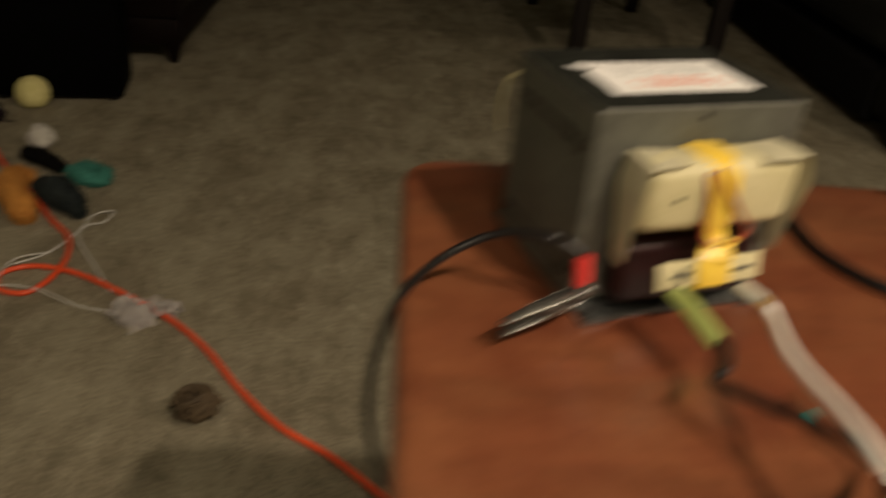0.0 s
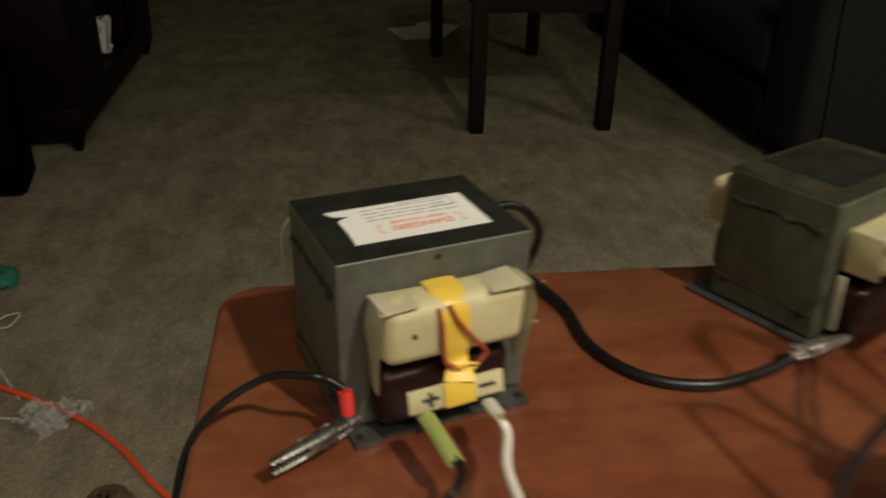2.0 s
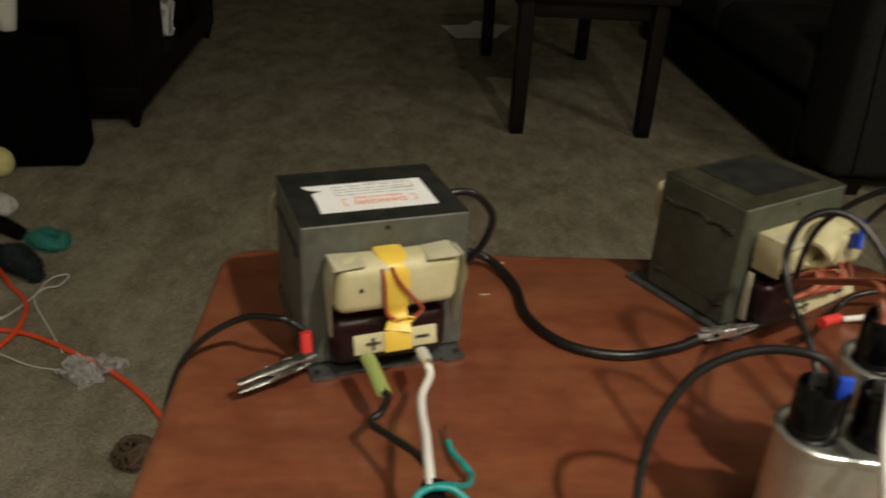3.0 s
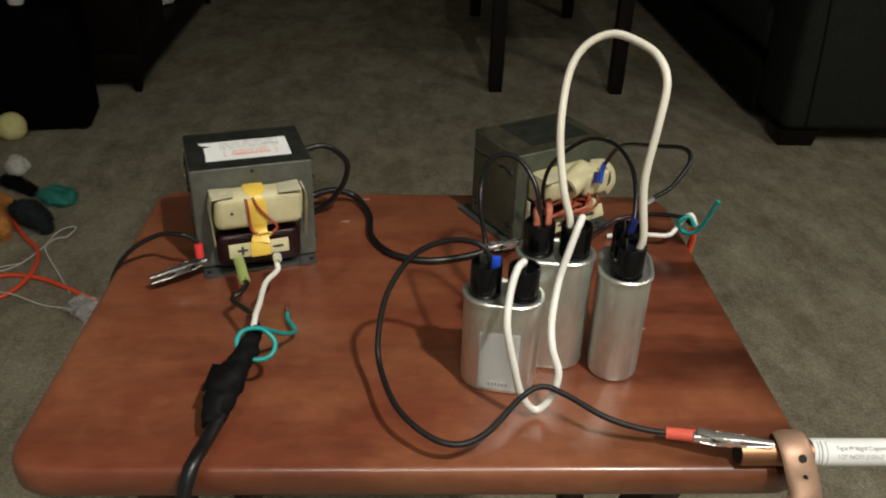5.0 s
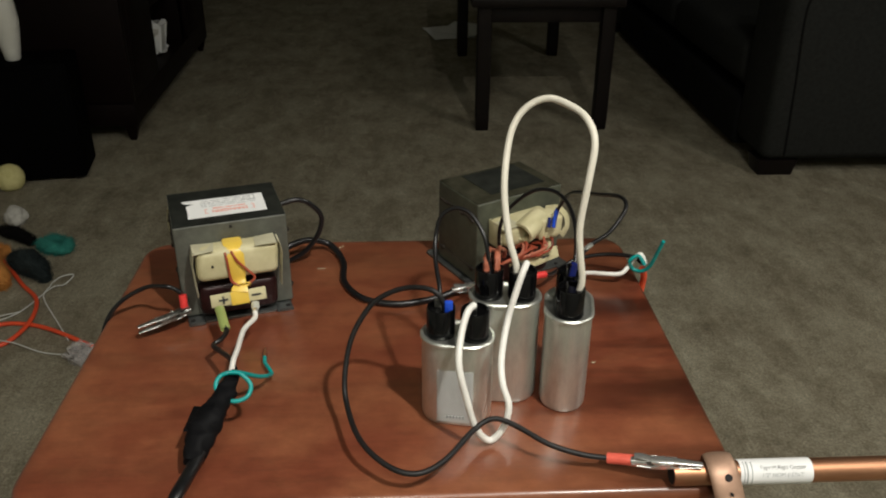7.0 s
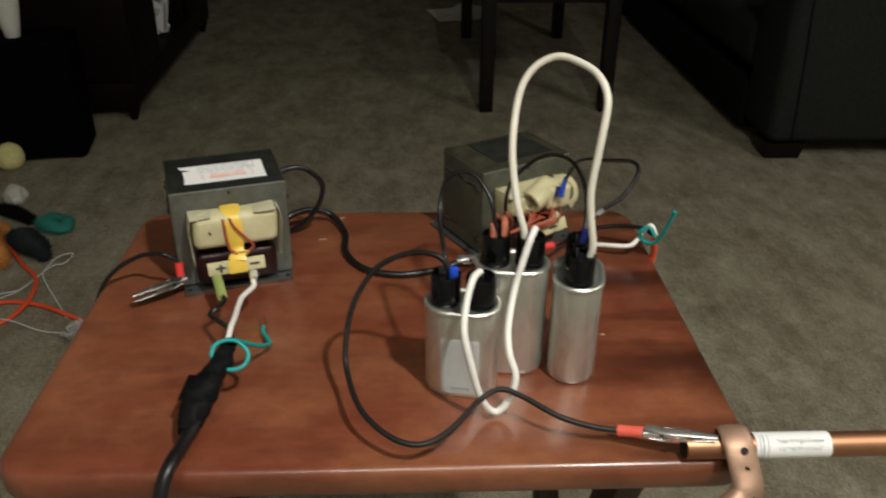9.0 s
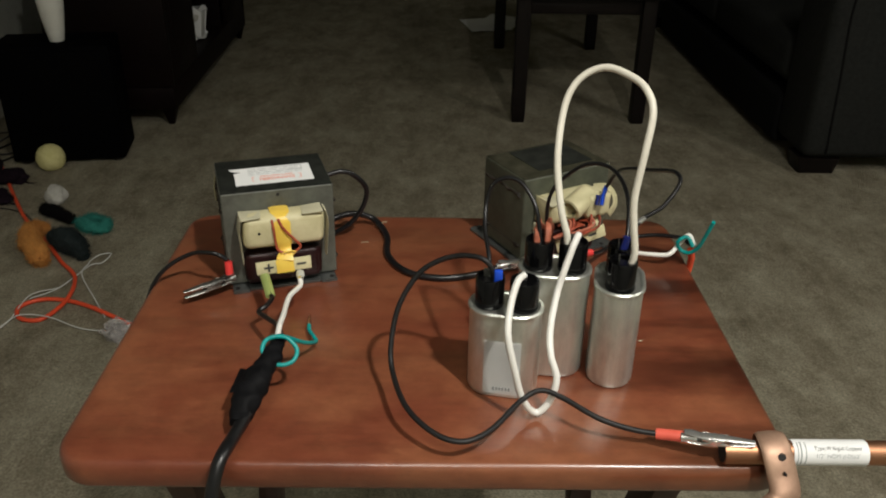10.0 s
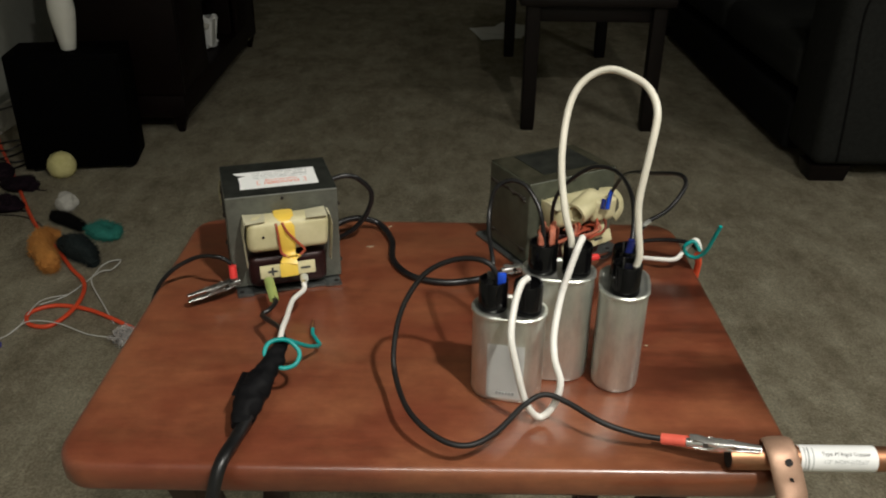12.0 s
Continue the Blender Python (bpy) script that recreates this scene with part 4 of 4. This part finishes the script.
# copper pipe electrode
pipe = thing("copper_pipe", Matrix.Identity(4), "length of bright copper pipe with a printed paper sleeve", "pipe")
PR, PZ, PY = 0.0079, TZ + 0.0081, 0.0070
tube_out = sweep([(0.190, PY, PZ), (0.30, PY, PZ), (0.52, PY, PZ)], PR, sides=28, per=3)
part("pipe_wall", tube_out, COPPER, pipe)
# dark disc painted as the shaded hollow of the pipe
part("pipe_mouth", sweep([(0.1896, PY, PZ), (0.1904, PY, PZ)], 0.0066, sides=24, per=1), HOLE, pipe)
sl = part("paper_sleeve", sweep([(0.233, PY, PZ), (0.2575, PY, PZ), (0.2808, PY, PZ)], PR + 0.0004, sides=32, per=2), LABEL_WHITE, pipe, "white printed paper sleeve")


def on_sleeve(text, size, x, ang, material):
    """Letters laid round the pipe, read from the front."""
    a = radians(ang)
    cu = bpy.data.curves.new("tmp_text", "FONT")
    cu.body, cu.size, cu.align_x, cu.align_y = text, size, "CENTER", "CENTER"
    ob = bpy.data.objects.new("tmp_text", cu)
    scene.collection.objects.link(ob)
    me = bpy.data.meshes.new_from_object(ob)
    bpy.data.objects.remove(ob)
    bm = bmesh.new()
    bm.from_mesh(me)
    bpy.data.meshes.remove(me)
    r = PR + 0.00055
    for v in bm.verts:
        th = a + v.co.y / r
        v.co = Vector((x + v.co.x, PY - r * math.cos(th), PZ + r * math.sin(th)))
    return part("lettering", bm, material, sl, smooth=False)


on_sleeve("Type M Rigid Copper", 0.0035, 0.2610, 58, LABEL_BLACK)
on_sleeve('1/2" NOM (I.D)x2\'', 0.0037, 0.2605, 24, LABEL_GREY)
for k, x in enumerate((0.2355, 0.2375, 0.2405)):
    part("printed_line", sweep([(x, PY - (PR + 0.0005) * math.cos(radians(a)), PZ + (PR + 0.0005) * math.sin(radians(a))) for a in range(-20, 100, 10)], 0.0003 + 0.0002 * (k == 1), 0.00012, 6, 1, (1.0000, 0.0000, 0.0000)), LABEL_GREY, sl, smooth=False)

strap = thing("bent_copper_handle", Matrix.Identity(4), "flattened copper tube hooked over the pipe, bent downward, red gripped", "handle")
SP = [(0.2205, 0.0170, 0.6700), (0.2200, 0.0150, 0.6765), (0.2195, 0.0090, 0.6795), (0.2200, 0.0010, 0.6775), (0.2212, -0.0048, 0.6725), (0.2232, -0.0110, 0.6635), (0.2240, -0.0165, 0.6560), (0.2205, -0.0195, 0.6500), (0.2110, -0.0235, 0.6450), (0.198, -0.0275, 0.6405), (0.183, -0.0320, 0.6350), (0.160, -0.038, 0.627), (0.130, -0.045, 0.617)]
part("handle_tube", sweep(SP, [0.0084, 0.0088, 0.0092, 0.0095, 0.0096, 0.0097, 0.0098, 0.0094, 0.0088, 0.0083, 0.008, 0.008, 0.008], [0.0016, 0.0018, 0.0020, 0.0022, 0.0027, 0.0036, 0.0048, 0.0060, 0.0070, 0.0078, 0.008, 0.008, 0.008], 22, 8, (1.0000, 0.0000, 0.0000)), COPPER_DULL, strap, "dull copper with finger marks")
part("grip", sweep([(0.201, -0.0266, 0.6415), (0.183, -0.0320, 0.6350), (0.160, -0.038, 0.627), (0.133, -0.0443, 0.618)], 0.0096, sides=20), CORAL_SLEEVE, strap, "coral red tape grip")
part("drilled_hole", sweep([(0.2222, -0.0063, 0.6758), (0.2222, -0.0030, 0.6715)], 0.0024, sides=14, per=2), HOLE, strap)
for dx, dz, dy in ((0.2232, 0.6680, -0.0128), (0.2262, 0.6530, -0.0228)):
    part("dent", sweep([(dx - 0.0012, dy, dz + 0.0012), (dx, dy - 0.0004, dz), (dx + 0.0010, dy, dz - 0.0014)], [0.0005, 0.0011, 0.0005], 0.0006, 8, 3, (1, 0, 0)), HOLE, strap)


# ---- floor: cords and cat toys ----
ORANGE = [(-1.575, 2.42, 0.60), (-1.568, 2.41, 0.3000), (-1.562, 2.395, 0.1000), (-1.545, 2.355, 0.0120), (-1.3785, 2.0916, 0.0060), (-1.1927, 1.7936, 0.0060), (-1.1083, 1.6702, 0.0060), (-1.0093, 1.5536, 0.0060), (-0.9316, 1.4507, 0.0060), (-0.8676, 1.3726, 0.0060), (-0.8413, 1.2614, 0.0120), (-0.8675, 1.1839, 0.0060), (-0.9192, 1.1860, 0.0060), (-0.9391, 1.2343, 0.0060), (-0.8939, 1.2680, 0.0060), (-0.8074, 1.2502, 0.0060), (-0.6936, 1.1823, 0.0060), (-0.6076, 1.1200, 0.0060), (-0.5339, 1.0455, 0.0060), (-0.4617, 0.9476, 0.0060), (-0.3900, 0.8693, 0.0060), (-0.3033, 0.8065, 0.0060), (-0.2077, 0.7145, 0.0060), (-0.1850, 0.6980, 0.0060), (-0.1650, 0.6880, 0.0060)]
cable("extension_cord", ORANGE, 0.0050, ORANGE_CORD, "bright orange extension cord looped on the carpet", "cord")
cable("toy_string", [(-0.8866, 1.3235, 0.0040), (-0.9316, 1.2694, 0.0140), (-0.9410, 1.1641, 0.0040), (-0.9819, 1.1004, 0.0040)], 0.0013, STRING, "white cat toy string lying on carpet", "string", "toy strings")
cable("toy_string", [(-0.7114, 1.1387, 0.0040), (-0.7749, 1.1516, 0.0040), (-0.8498, 1.1788, 0.0140), (-0.9170, 1.1861, 0.0140), (-0.9470, 1.1541, 0.0040)], 0.0013, STRING, "white cat toy string lying on carpet", "string", "toy strings")
cable("toy_string", [(-0.9318, 1.2693, 0.0060), (-0.8866, 1.3235, 0.0040), (-0.8541, 1.4302, 0.0050), (-0.8281, 1.4420, 0.0070), (-0.8190, 1.4720, 0.0080), (-0.8230, 1.4953, 0.0070), (-0.8478, 1.4848, 0.0070), (-0.8600, 1.4560, 0.0060), (-0.8541, 1.4302, 0.0120), (-0.8480, 1.3700, 0.0140), (-0.7829, 1.2728, 0.0040), (-0.7336, 1.1971, 0.0040)], 0.0016, STRING, "looped white cat toy string on carpet", "string", "toy strings")


def lump(name, at, size, material, label, category, rnd_seed, hairs=260, hair=0.012, rough=0.25):
    bm = bmesh.new()
    bmesh.ops.create_icosphere(bm, subdivisions=3, radius=1.0)
    for v in bm.verts:
        v.co *= 1 + rough * noise.noise(v.co * 1.7 + Vector((rnd_seed, 0, 0)))
        v.co = Vector((v.co.x * size[0], v.co.y * size[1], max(v.co.z, -0.85) * size[2]))
    low = min(v.co.z for v in bm.verts)
    for v in bm.verts:
        v.co.z -= low
    if hairs:
        fluff(bm, hairs * 3, hair, random.Random(rnd_seed), 0.0006)
    for v in bm.verts:
        v.co.z = max(v.co.z, 0.0)
    ob = part(name, bm, material)
    ob.location = at
    return tagged(ob, label, category)


def fur_bow(name, pts, r, material, label, seed):
    bm = wobble(sweep(pts, r, sides=12, per=5), 40, 0.006, seed)
    fluff(bm, 1500, 0.011, random.Random(seed), 0.0006)
    for v in bm.verts:
        v.co.z = max(v.co.z, 0.0)
    return tagged(part(name, bm, material), label, "cat toy")


lump("toy_ball", (-1.205, 2.072, 0.0), (0.044, 0.044, 0.043), YELLOW_BALL, "pale yellow fuzzy toy ball beside black speaker box", "ball", 3, 160, 0.004, 0.05)
lump("fluff_ball", (-1.085, 1.812, 0.0), (0.028, 0.027, 0.029), WHITE_FLUFF, "small white fluffy toy ball on carpet", "ball", 5, 300, 0.005, 0.35)
fur_bow("plush_toy", [(-1.0223, 1.6052, 0.0220), (-1.0513, 1.5785, 0.0280), (-1.0330, 1.5175, 0.0300), (-0.9812, 1.4479, 0.0260), (-0.9674, 1.4174, 0.0180)], [0.014, 0.024, 0.028, 0.026, 0.012], ORANGE_FUR, "curved orange plush cat toy on carpet", 11)
fur_bow("plush_toy", [(-0.9895, 1.5577, 0.0200), (-0.9463, 1.5318, 0.0260), (-0.9083, 1.5017, 0.0200), (-0.8752, 1.4671, 0.0120)], [0.020, 0.034, 0.028, 0.010], GREY_FUR, "slate grey plush cat toy beside orange one", 12)
fur_bow("plush_toy", [(-0.9644, 1.6586, 0.0120), (-0.9309, 1.6326, 0.0180), (-0.8927, 1.6201, 0.0160), (-0.8877, 1.6507, 0.0140), (-0.9305, 1.6806, 0.0140), (-0.9644, 1.6586, 0.0120)], [0.012, 0.018, 0.018, 0.016, 0.014, 0.012], TEAL_FUR, "ring-shaped teal plush cat toy", 13)
fur_bow("plush_toy", [(-1.0970, 1.7391, 0.0140), (-1.0494, 1.7136, 0.0180), (-0.9881, 1.6712, 0.0140)], [0.012, 0.017, 0.012], BLACK_FUR, "black fuzzy stick cat toy on carpet", 14)

# crumpled film scrap where the cord crosses
scrap = thing("film_scrap", pose(-0.665, 1.132, 0.0), "crumpled scrap of clear film beside orange cord", "plastic scrap")
rs = random.Random(21)
for k in range(14):
    bm = bmesh.new()
    bmesh.ops.create_grid(bm, x_segments=12, y_segments=10, size=0.045)
    for v in bm.verts:
        v.co.z = 0.012 + 0.030 * noise.noise(v.co * 38 + Vector((k * 3.1, 0, 0))) + 0.022 * noise.noise(v.co * 95 + Vector((0, k, 0)))
        v.co.x += 0.02 * noise.noise(v.co * 50 + Vector((k, 2, 0)))
        v.co.y += 0.02 * noise.noise(v.co * 50 + Vector((7, k, 0)))
    bm.transform(pose(rs.uniform(-0.035, 0.045), rs.uniform(-0.022, 0.03), 0.006, rs.uniform(-40, 40), rs.uniform(-40, 40), rs.uniform(0, 180)) @ Matrix.Scale(rs.uniform(0.28, 0.56), 4))
    for v in bm.verts:
        v.co.z = max(v.co.z, 0.001)
    bmesh.ops.solidify(bm, geom=bm.faces[:], thickness=0.0004)
    part("fold", bm, LINT, scrap)

# ball of twisted brown twigs
twig = thing("twig_ball", pose(-0.512, 0.890, 0.0), "tangled brown twig ball cat toy on carpet", "ball")
rt = random.Random(5)
for k in range(16):
    ax = Vector((rt.uniform(-1, 1), rt.uniform(-1, 1), rt.uniform(-1, 1))).normalized()
    u = ax.orthogonal().normalized()
    w = ax.cross(u)
    r = rt.uniform(0.018, 0.028)
    pts = [Vector((0, 0, 0.030)) + (u * math.cos(a) + w * math.sin(a)) * r + ax * rt.uniform(-0.012, 0.012) for a in np.linspace(0, 5.6, 9)]
    pts = [Vector((p.x * 1.25, p.y, max(p.z * 0.85, 0.003))) for p in pts]
    part("twig", sweep(pts, rt.uniform(0.002, 0.0042), sides=6, per=4), BROWN_TWIST, twig)

# ring toy
ring = thing("ring_toy", pose(-0.992, 1.058, 0.0), "tangle of blue and yellow plastic rings on carpet", "cat toy")
for k, (r, z, mt) in enumerate(((0.028, 0.005, BLUE_TOY), (0.022, 0.010, YELLOW_BALL), (0.018, 0.015, WHITE_WIRE))):
    part("ring", sweep([(r * math.cos(a) - 0.008 * k, r * 0.8 * math.sin(a) + 0.012 * k, z + 0.004 * math.sin(a + k)) for a in np.linspace(0, 6.283, 15)], 0.0026, sides=8, per=3), mt, ring)
part("ring_tail", sweep([(0.02, 0.02, 0.006), (0.035, 0.04, 0.008), (0.05, 0.045, 0.006)], 0.006, sides=8), BLUE_TOY, ring)

# dark plush toys and a stick by the wall
for at, size, seed in (((-1.387, 2.041, 0.0), (0.042, 0.036, 0.024), 31), ((-1.284, 1.957, 0.0), (0.050, 0.038, 0.022), 33), ((-1.359, 1.860, 0.0), (0.052, 0.024, 0.016), 35), ((-1.261, 1.806, 0.0), (0.046, 0.038, 0.024), 37)):
    ob = lump("plush_mouse", at, size, PURPLE_FUR, "small dark purple-black plush mouse on carpet", "cat toy", seed, 200, 0.009, 0.45)
    ob["group"] = "dark toys"
    tail = part("tail", sweep([(size[0] * 0.8, 0, 0.006), (size[0] * 1.2, -0.012, 0.004), (size[0] * 1.6, -0.008, 0.003)], [0.003, 0.002, 0.001], sides=6), PURPLE_FUR, ob)
cable("toy_stick", [(-1.3801, 1.7147, 0.0040), (-1.3317, 1.7369, 0.0040), (-1.2880, 1.7633, 0.0040)], 0.0040, STICK, "pale wooden toy stick on carpet", "stick")
cable("stick_cord", [(-1.2880, 1.7633, 0.0040), (-1.2070, 1.7600, 0.0040), (-1.1314, 1.7177, 0.0040), (-1.0752, 1.6401, 0.0060)], 0.0016, BLACK_RUBBER, "thin dark cord tied to the toy stick", "string")


# ---- speaker box, vase, wall cables ----
def speaker_box():
    t = thing("speaker_box", pose(-1.189, 2.290, 0, 0, 0, 9), "matt black floor speaker box standing by the wall", "speaker")
    part("cabinet_body", box(0.34, 0.18, 0.365, (0, -0.09, 0.012), 0.006), SUB_BLACK, t)
    part("front_panel", box(0.325, 0.006, 0.335, (0, -0.1825, 0.027), 0.002), SUB_BLACK, t, "black cloth front grille")
    for x in (-0.14, 0.14):
        for y in (-0.15, -0.03):
            part("foot", lathe([(0.016, 0), (0.018, 0.003), (0.018, 0.012)], 14, (x, y, 0)), BLACK_RUBBER, t)
    return t


speaker_box()
vz = [(0.020, 0), (0.023, 0.004), (0.027, 0.03), (0.035, 0.08), (0.039, 0.12), (0.037, 0.16), (0.030, 0.21), (0.022, 0.25), (0.019, 0.28), (0.023, 0.30), (0.019, 0.297), (0.015, 0.27)]
vase = part("vase", lathe(vz, 36), CERAMIC)
vase.location = (-1.162, 2.185, 0.377)
tagged(vase, "tall white ceramic vase standing on the speaker box", "vase")
WALL_RUNS = (
    [(-1.585, 2.15, 0.16), (-1.50, 2.20, 0.155), (-1.40, 2.30, 0.17), (-1.34, 2.42, 0.20)],
    [(-1.59, 2.30, 0.42), (-1.575, 2.28, 0.22), (-1.55, 2.25, 0.06), (-1.50, 2.20, 0.008), (-1.44, 2.22, 0.008), (-1.42, 2.30, 0.010), (-1.47, 2.36, 0.012), (-1.53, 2.31, 0.014), (-1.51, 2.22, 0.016), (-1.42, 2.17, 0.006), (-1.36, 2.20, 0.006)],
    [(-1.59, 2.36, 0.44), (-1.57, 2.35, 0.20), (-1.54, 2.30, 0.03), (-1.47, 2.26, 0.012), (-1.40, 2.33, 0.05), (-1.36, 2.42, 0.10)],
    [(-1.59, 2.22, 0.40), (-1.58, 2.20, 0.18), (-1.56, 2.14, 0.02), (-1.50, 2.08, 0.005), (-1.40, 2.10, 0.005), (-1.35, 2.18, 0.006)],
)
for run in WALL_RUNS:
    cable("wall_cable", run, 0.0032, BLACK_RUBBER, "black cable tangled by the wall", "cable", "wall cables")



# ---- media cabinet ----
def media_cabinet():
    x1, y0, y1, h = -0.945, 2.485, 3.82, 0.62
    t = thing("media_cabinet", pose(0.0718, 0.0185, 0, 0, 0, 1.08), "low dark mahogany media cabinet with open shelf and tapered legs", "cabinet")
    dx = 0.42
    xm, ym = x1 - dx / 2, (y0 + y1) / 2
    part("top", box(dx + 0.03, y1 - y0 + 0.04, 0.03, (xm, ym, h), 0.005), MAHOGANY, t)
    part("bottom_panel", box(dx, y1 - y0, 0.09, (xm, ym, 0.06), 0.004), MAHOGANY, t)
    part("shelf", box(dx - 0.03, y1 - y0 - 0.05, 0.02, (xm - 0.012, ym, 0.375), 0.003), MAHOGANY, t)
    part("back_panel", box(0.012, y1 - y0 - 0.05, h - 0.135, (x1 - dx + 0.008, ym, 0.135)), MAHOGANY, t)
    for y in (y0 + 0.013, y1 - 0.013):
        part("side_panel", box(dx, 0.026, h - 0.135, (xm, y, 0.135), 0.003), MAHOGANY, t)
    for y in (y0 + 0.40, y1 - 0.40):
        part("divider", box(dx - 0.03, 0.024, h - 0.135, (xm - 0.012, y, 0.135), 0.003), MAHOGANY, t)
    for ya, yb in ((y0 + 0.028, y0 + 0.386), (y1 - 0.386, y1 - 0.028)):
        d = part("door", box(0.02, yb - ya, h - 0.145, (x1 - 0.012, (ya + yb) / 2, 0.140), 0.003), MAHOGANY, t)
        part("door_inset", box(0.004, yb - ya - 0.10, h - 0.25, (x1 - 0.001, (ya + yb) / 2, 0.19), 0.002), MAHOGANY, d)
    for x in (x1 - 0.03, x1 - dx + 0.03):
        for y in (y0 + 0.03, y1 - 0.03):
            part("leg", stack_outline(rounded_rect(0.05, 0.05, 0.005, 3), [(0.015, 0), (0.014, 0.008), (0.0, 0.06)]), MAHOGANY, t).location = (x, y, 0)
    return t


media_cabinet()
bm = wobble(wobble(box(0.08, 0.13, 0.12, (0, 0, 0), 0.02, 5), 22, 0.035, 4.0), 60, 0.014, 2.0)
cl = part("white_cloth", bm, LABEL_WHITE)
cl.location = (-1.01, 3.16, 0.150)
tagged(cl, "crumpled white cloth bundle on the cabinet shelf", "cloth")
bm = wobble(sweep([(-1.02, 3.09, 0.235), (-1.00, 3.14, 0.25), (-1.01, 3.21, 0.24)], [0.02, 0.03, 0.02], sides=12, per=5), 30, 0.006, 1.0)
tagged(part("grey_rag", bm, WHITE_FLUFF), "grey-white rag lying on the cloth bundle", "cloth")


# ---- coffee table ----
def coffee_table():
    x0, x1, y0, y1 = 0.288, 0.778, 2.568, 3.70
    t = thing("coffee_table", Matrix.Identity(4), "long dark espresso coffee table with square legs", "table")
    xm, ym = (x0 + x1) / 2, (y0 + y1) / 2
    part("tabletop", box(x1 - x0 + 0.05, y1 - y0 + 0.05, 0.035, (xm, ym, 0.455), 0.004), ESPRESSO, t)
    for x in (x0 + 0.024, x1 - 0.024):
        for y in (y0 + 0.024, y1 - 0.024):
            part("leg", stack_outline(rounded_rect(0.05, 0.05, 0.004, 3), [(0.004, 0), (0.002, 0.004), (0, 0.05), (0, 0.455)]), ESPRESSO, t).location = (x, y, 0)
    for y in (y0 + 0.03, y1 - 0.03):
        part("apron", box(x1 - x0 - 0.098, 0.022, 0.06, (xm, y, 0.395), 0.002), ESPRESSO, t)
    for x in (x0 + 0.03, x1 - 0.03):
        part("apron", box(0.022, y1 - y0 - 0.098, 0.06, (x, ym, 0.395), 0.002), ESPRESSO, t)
    return t


coffee_table()
mug = part("red_cup", lathe([(0.026, 0), (0.030, 0.003), (0.034, 0.09), (0.031, 0.088), (0.027, 0.006)], 24), RED_SLEEVE)
mug.location = (0.52, 2.88, 0.490)
tagged(mug, "small red cup on the coffee table", "cup")


# ---- sofa ----
def sofa():
    x0, x1, y0, y1 = 1.163, 2.12, 2.088, 4.25
    t = thing("sofa", Matrix.Identity(4), "charcoal fabric sofa with broad padded arms and block feet", "sofa")
    ym = (y0 + y1) / 2
    for y in (y0 + 0.125, y1 - 0.125):
        arm = part("arm", box(x1 - x0 - 0.02, 0.25, 0.56, ((x0 + x1) / 2, y, 0.055), 0.035, 4), SOFA_CLOTH, t, "padded charcoal arm")
    for y in (y0 + 0.001, ):
        part("arm_welt", sweep([(x0 + 0.085, y, 0.075), (x0 + 0.075, y, 0.30), (x0 + 0.065, y, 0.55), (x0 + 0.12, y, 0.606)], 0.0045, sides=8), SOFA_DARK, t)
    # black base hung low, so it also stands for the shadow beneath
    part("base", box(x1 - x0 - 0.06, y1 - y0 - 0.48, 0.17, ((x0 + x1) / 2 - 0.025, ym, 0.025), 0.02, 3), SOFA_DARK, t)
    L = (y1 - y0 - 0.50) / 2
    for k in (0, 1):
        yc = y0 + 0.25 + L * (k + 0.5)
        part("seat_cushion", wobble(box(0.68, L - 0.01, 0.16, (x0 + 0.35, yc, 0.225), 0.05, 5), 5, 0.01, k), SOFA_CLOTH, t)
        part("back_cushion", wobble(box(0.2, L - 0.01, 0.42, (x1 - 0.28, yc, 0.38), 0.07, 5, None), 5, 0.012, 3 + k), SOFA_CLOTH, t)
    part("backrest", box(0.2, y1 - y0 - 0.1, 0.72, (x1 - 0.11, ym, 0.055), 0.05, 4), SOFA_CLOTH, t)
    for x in (x0 + 0.075, x1 - 0.08):
        for y in (y0 + 0.06, y1 - 0.06):
            part("foot", stack_outline(rounded_rect(0.135, 0.10, 0.008, 3), [(0.012, 0), (0, 0.055)]), ESPRESSO, t).location = (x, y, 0)
    return t


sofa()

# sheets of paper lying on the far carpet
for k, (x, y, a) in enumerate(((0.27, 4.13, 12), (0.36, 4.20, -24))):
    bm = bmesh.new()
    bmesh.ops.create_grid(bm, x_segments=8, y_segments=8, size=0.5)
    for v in bm.verts:
        v.co = Vector((v.co.x * 0.22, v.co.y * 0.29, 0.004 + 0.004 * noise.noise(v.co * 3 + Vector((k, 0, 0)))))
    bmesh.ops.solidify(bm, geom=bm.faces[:], thickness=0.0006)
    bm.transform(pose(x, y, 0.003 + 0.004 * k, 0, 0, a))
    tagged(part("paper_sheet", bm, LABEL_WHITE), "loose white paper sheet lying on the carpet", "paper", "paper sheets")
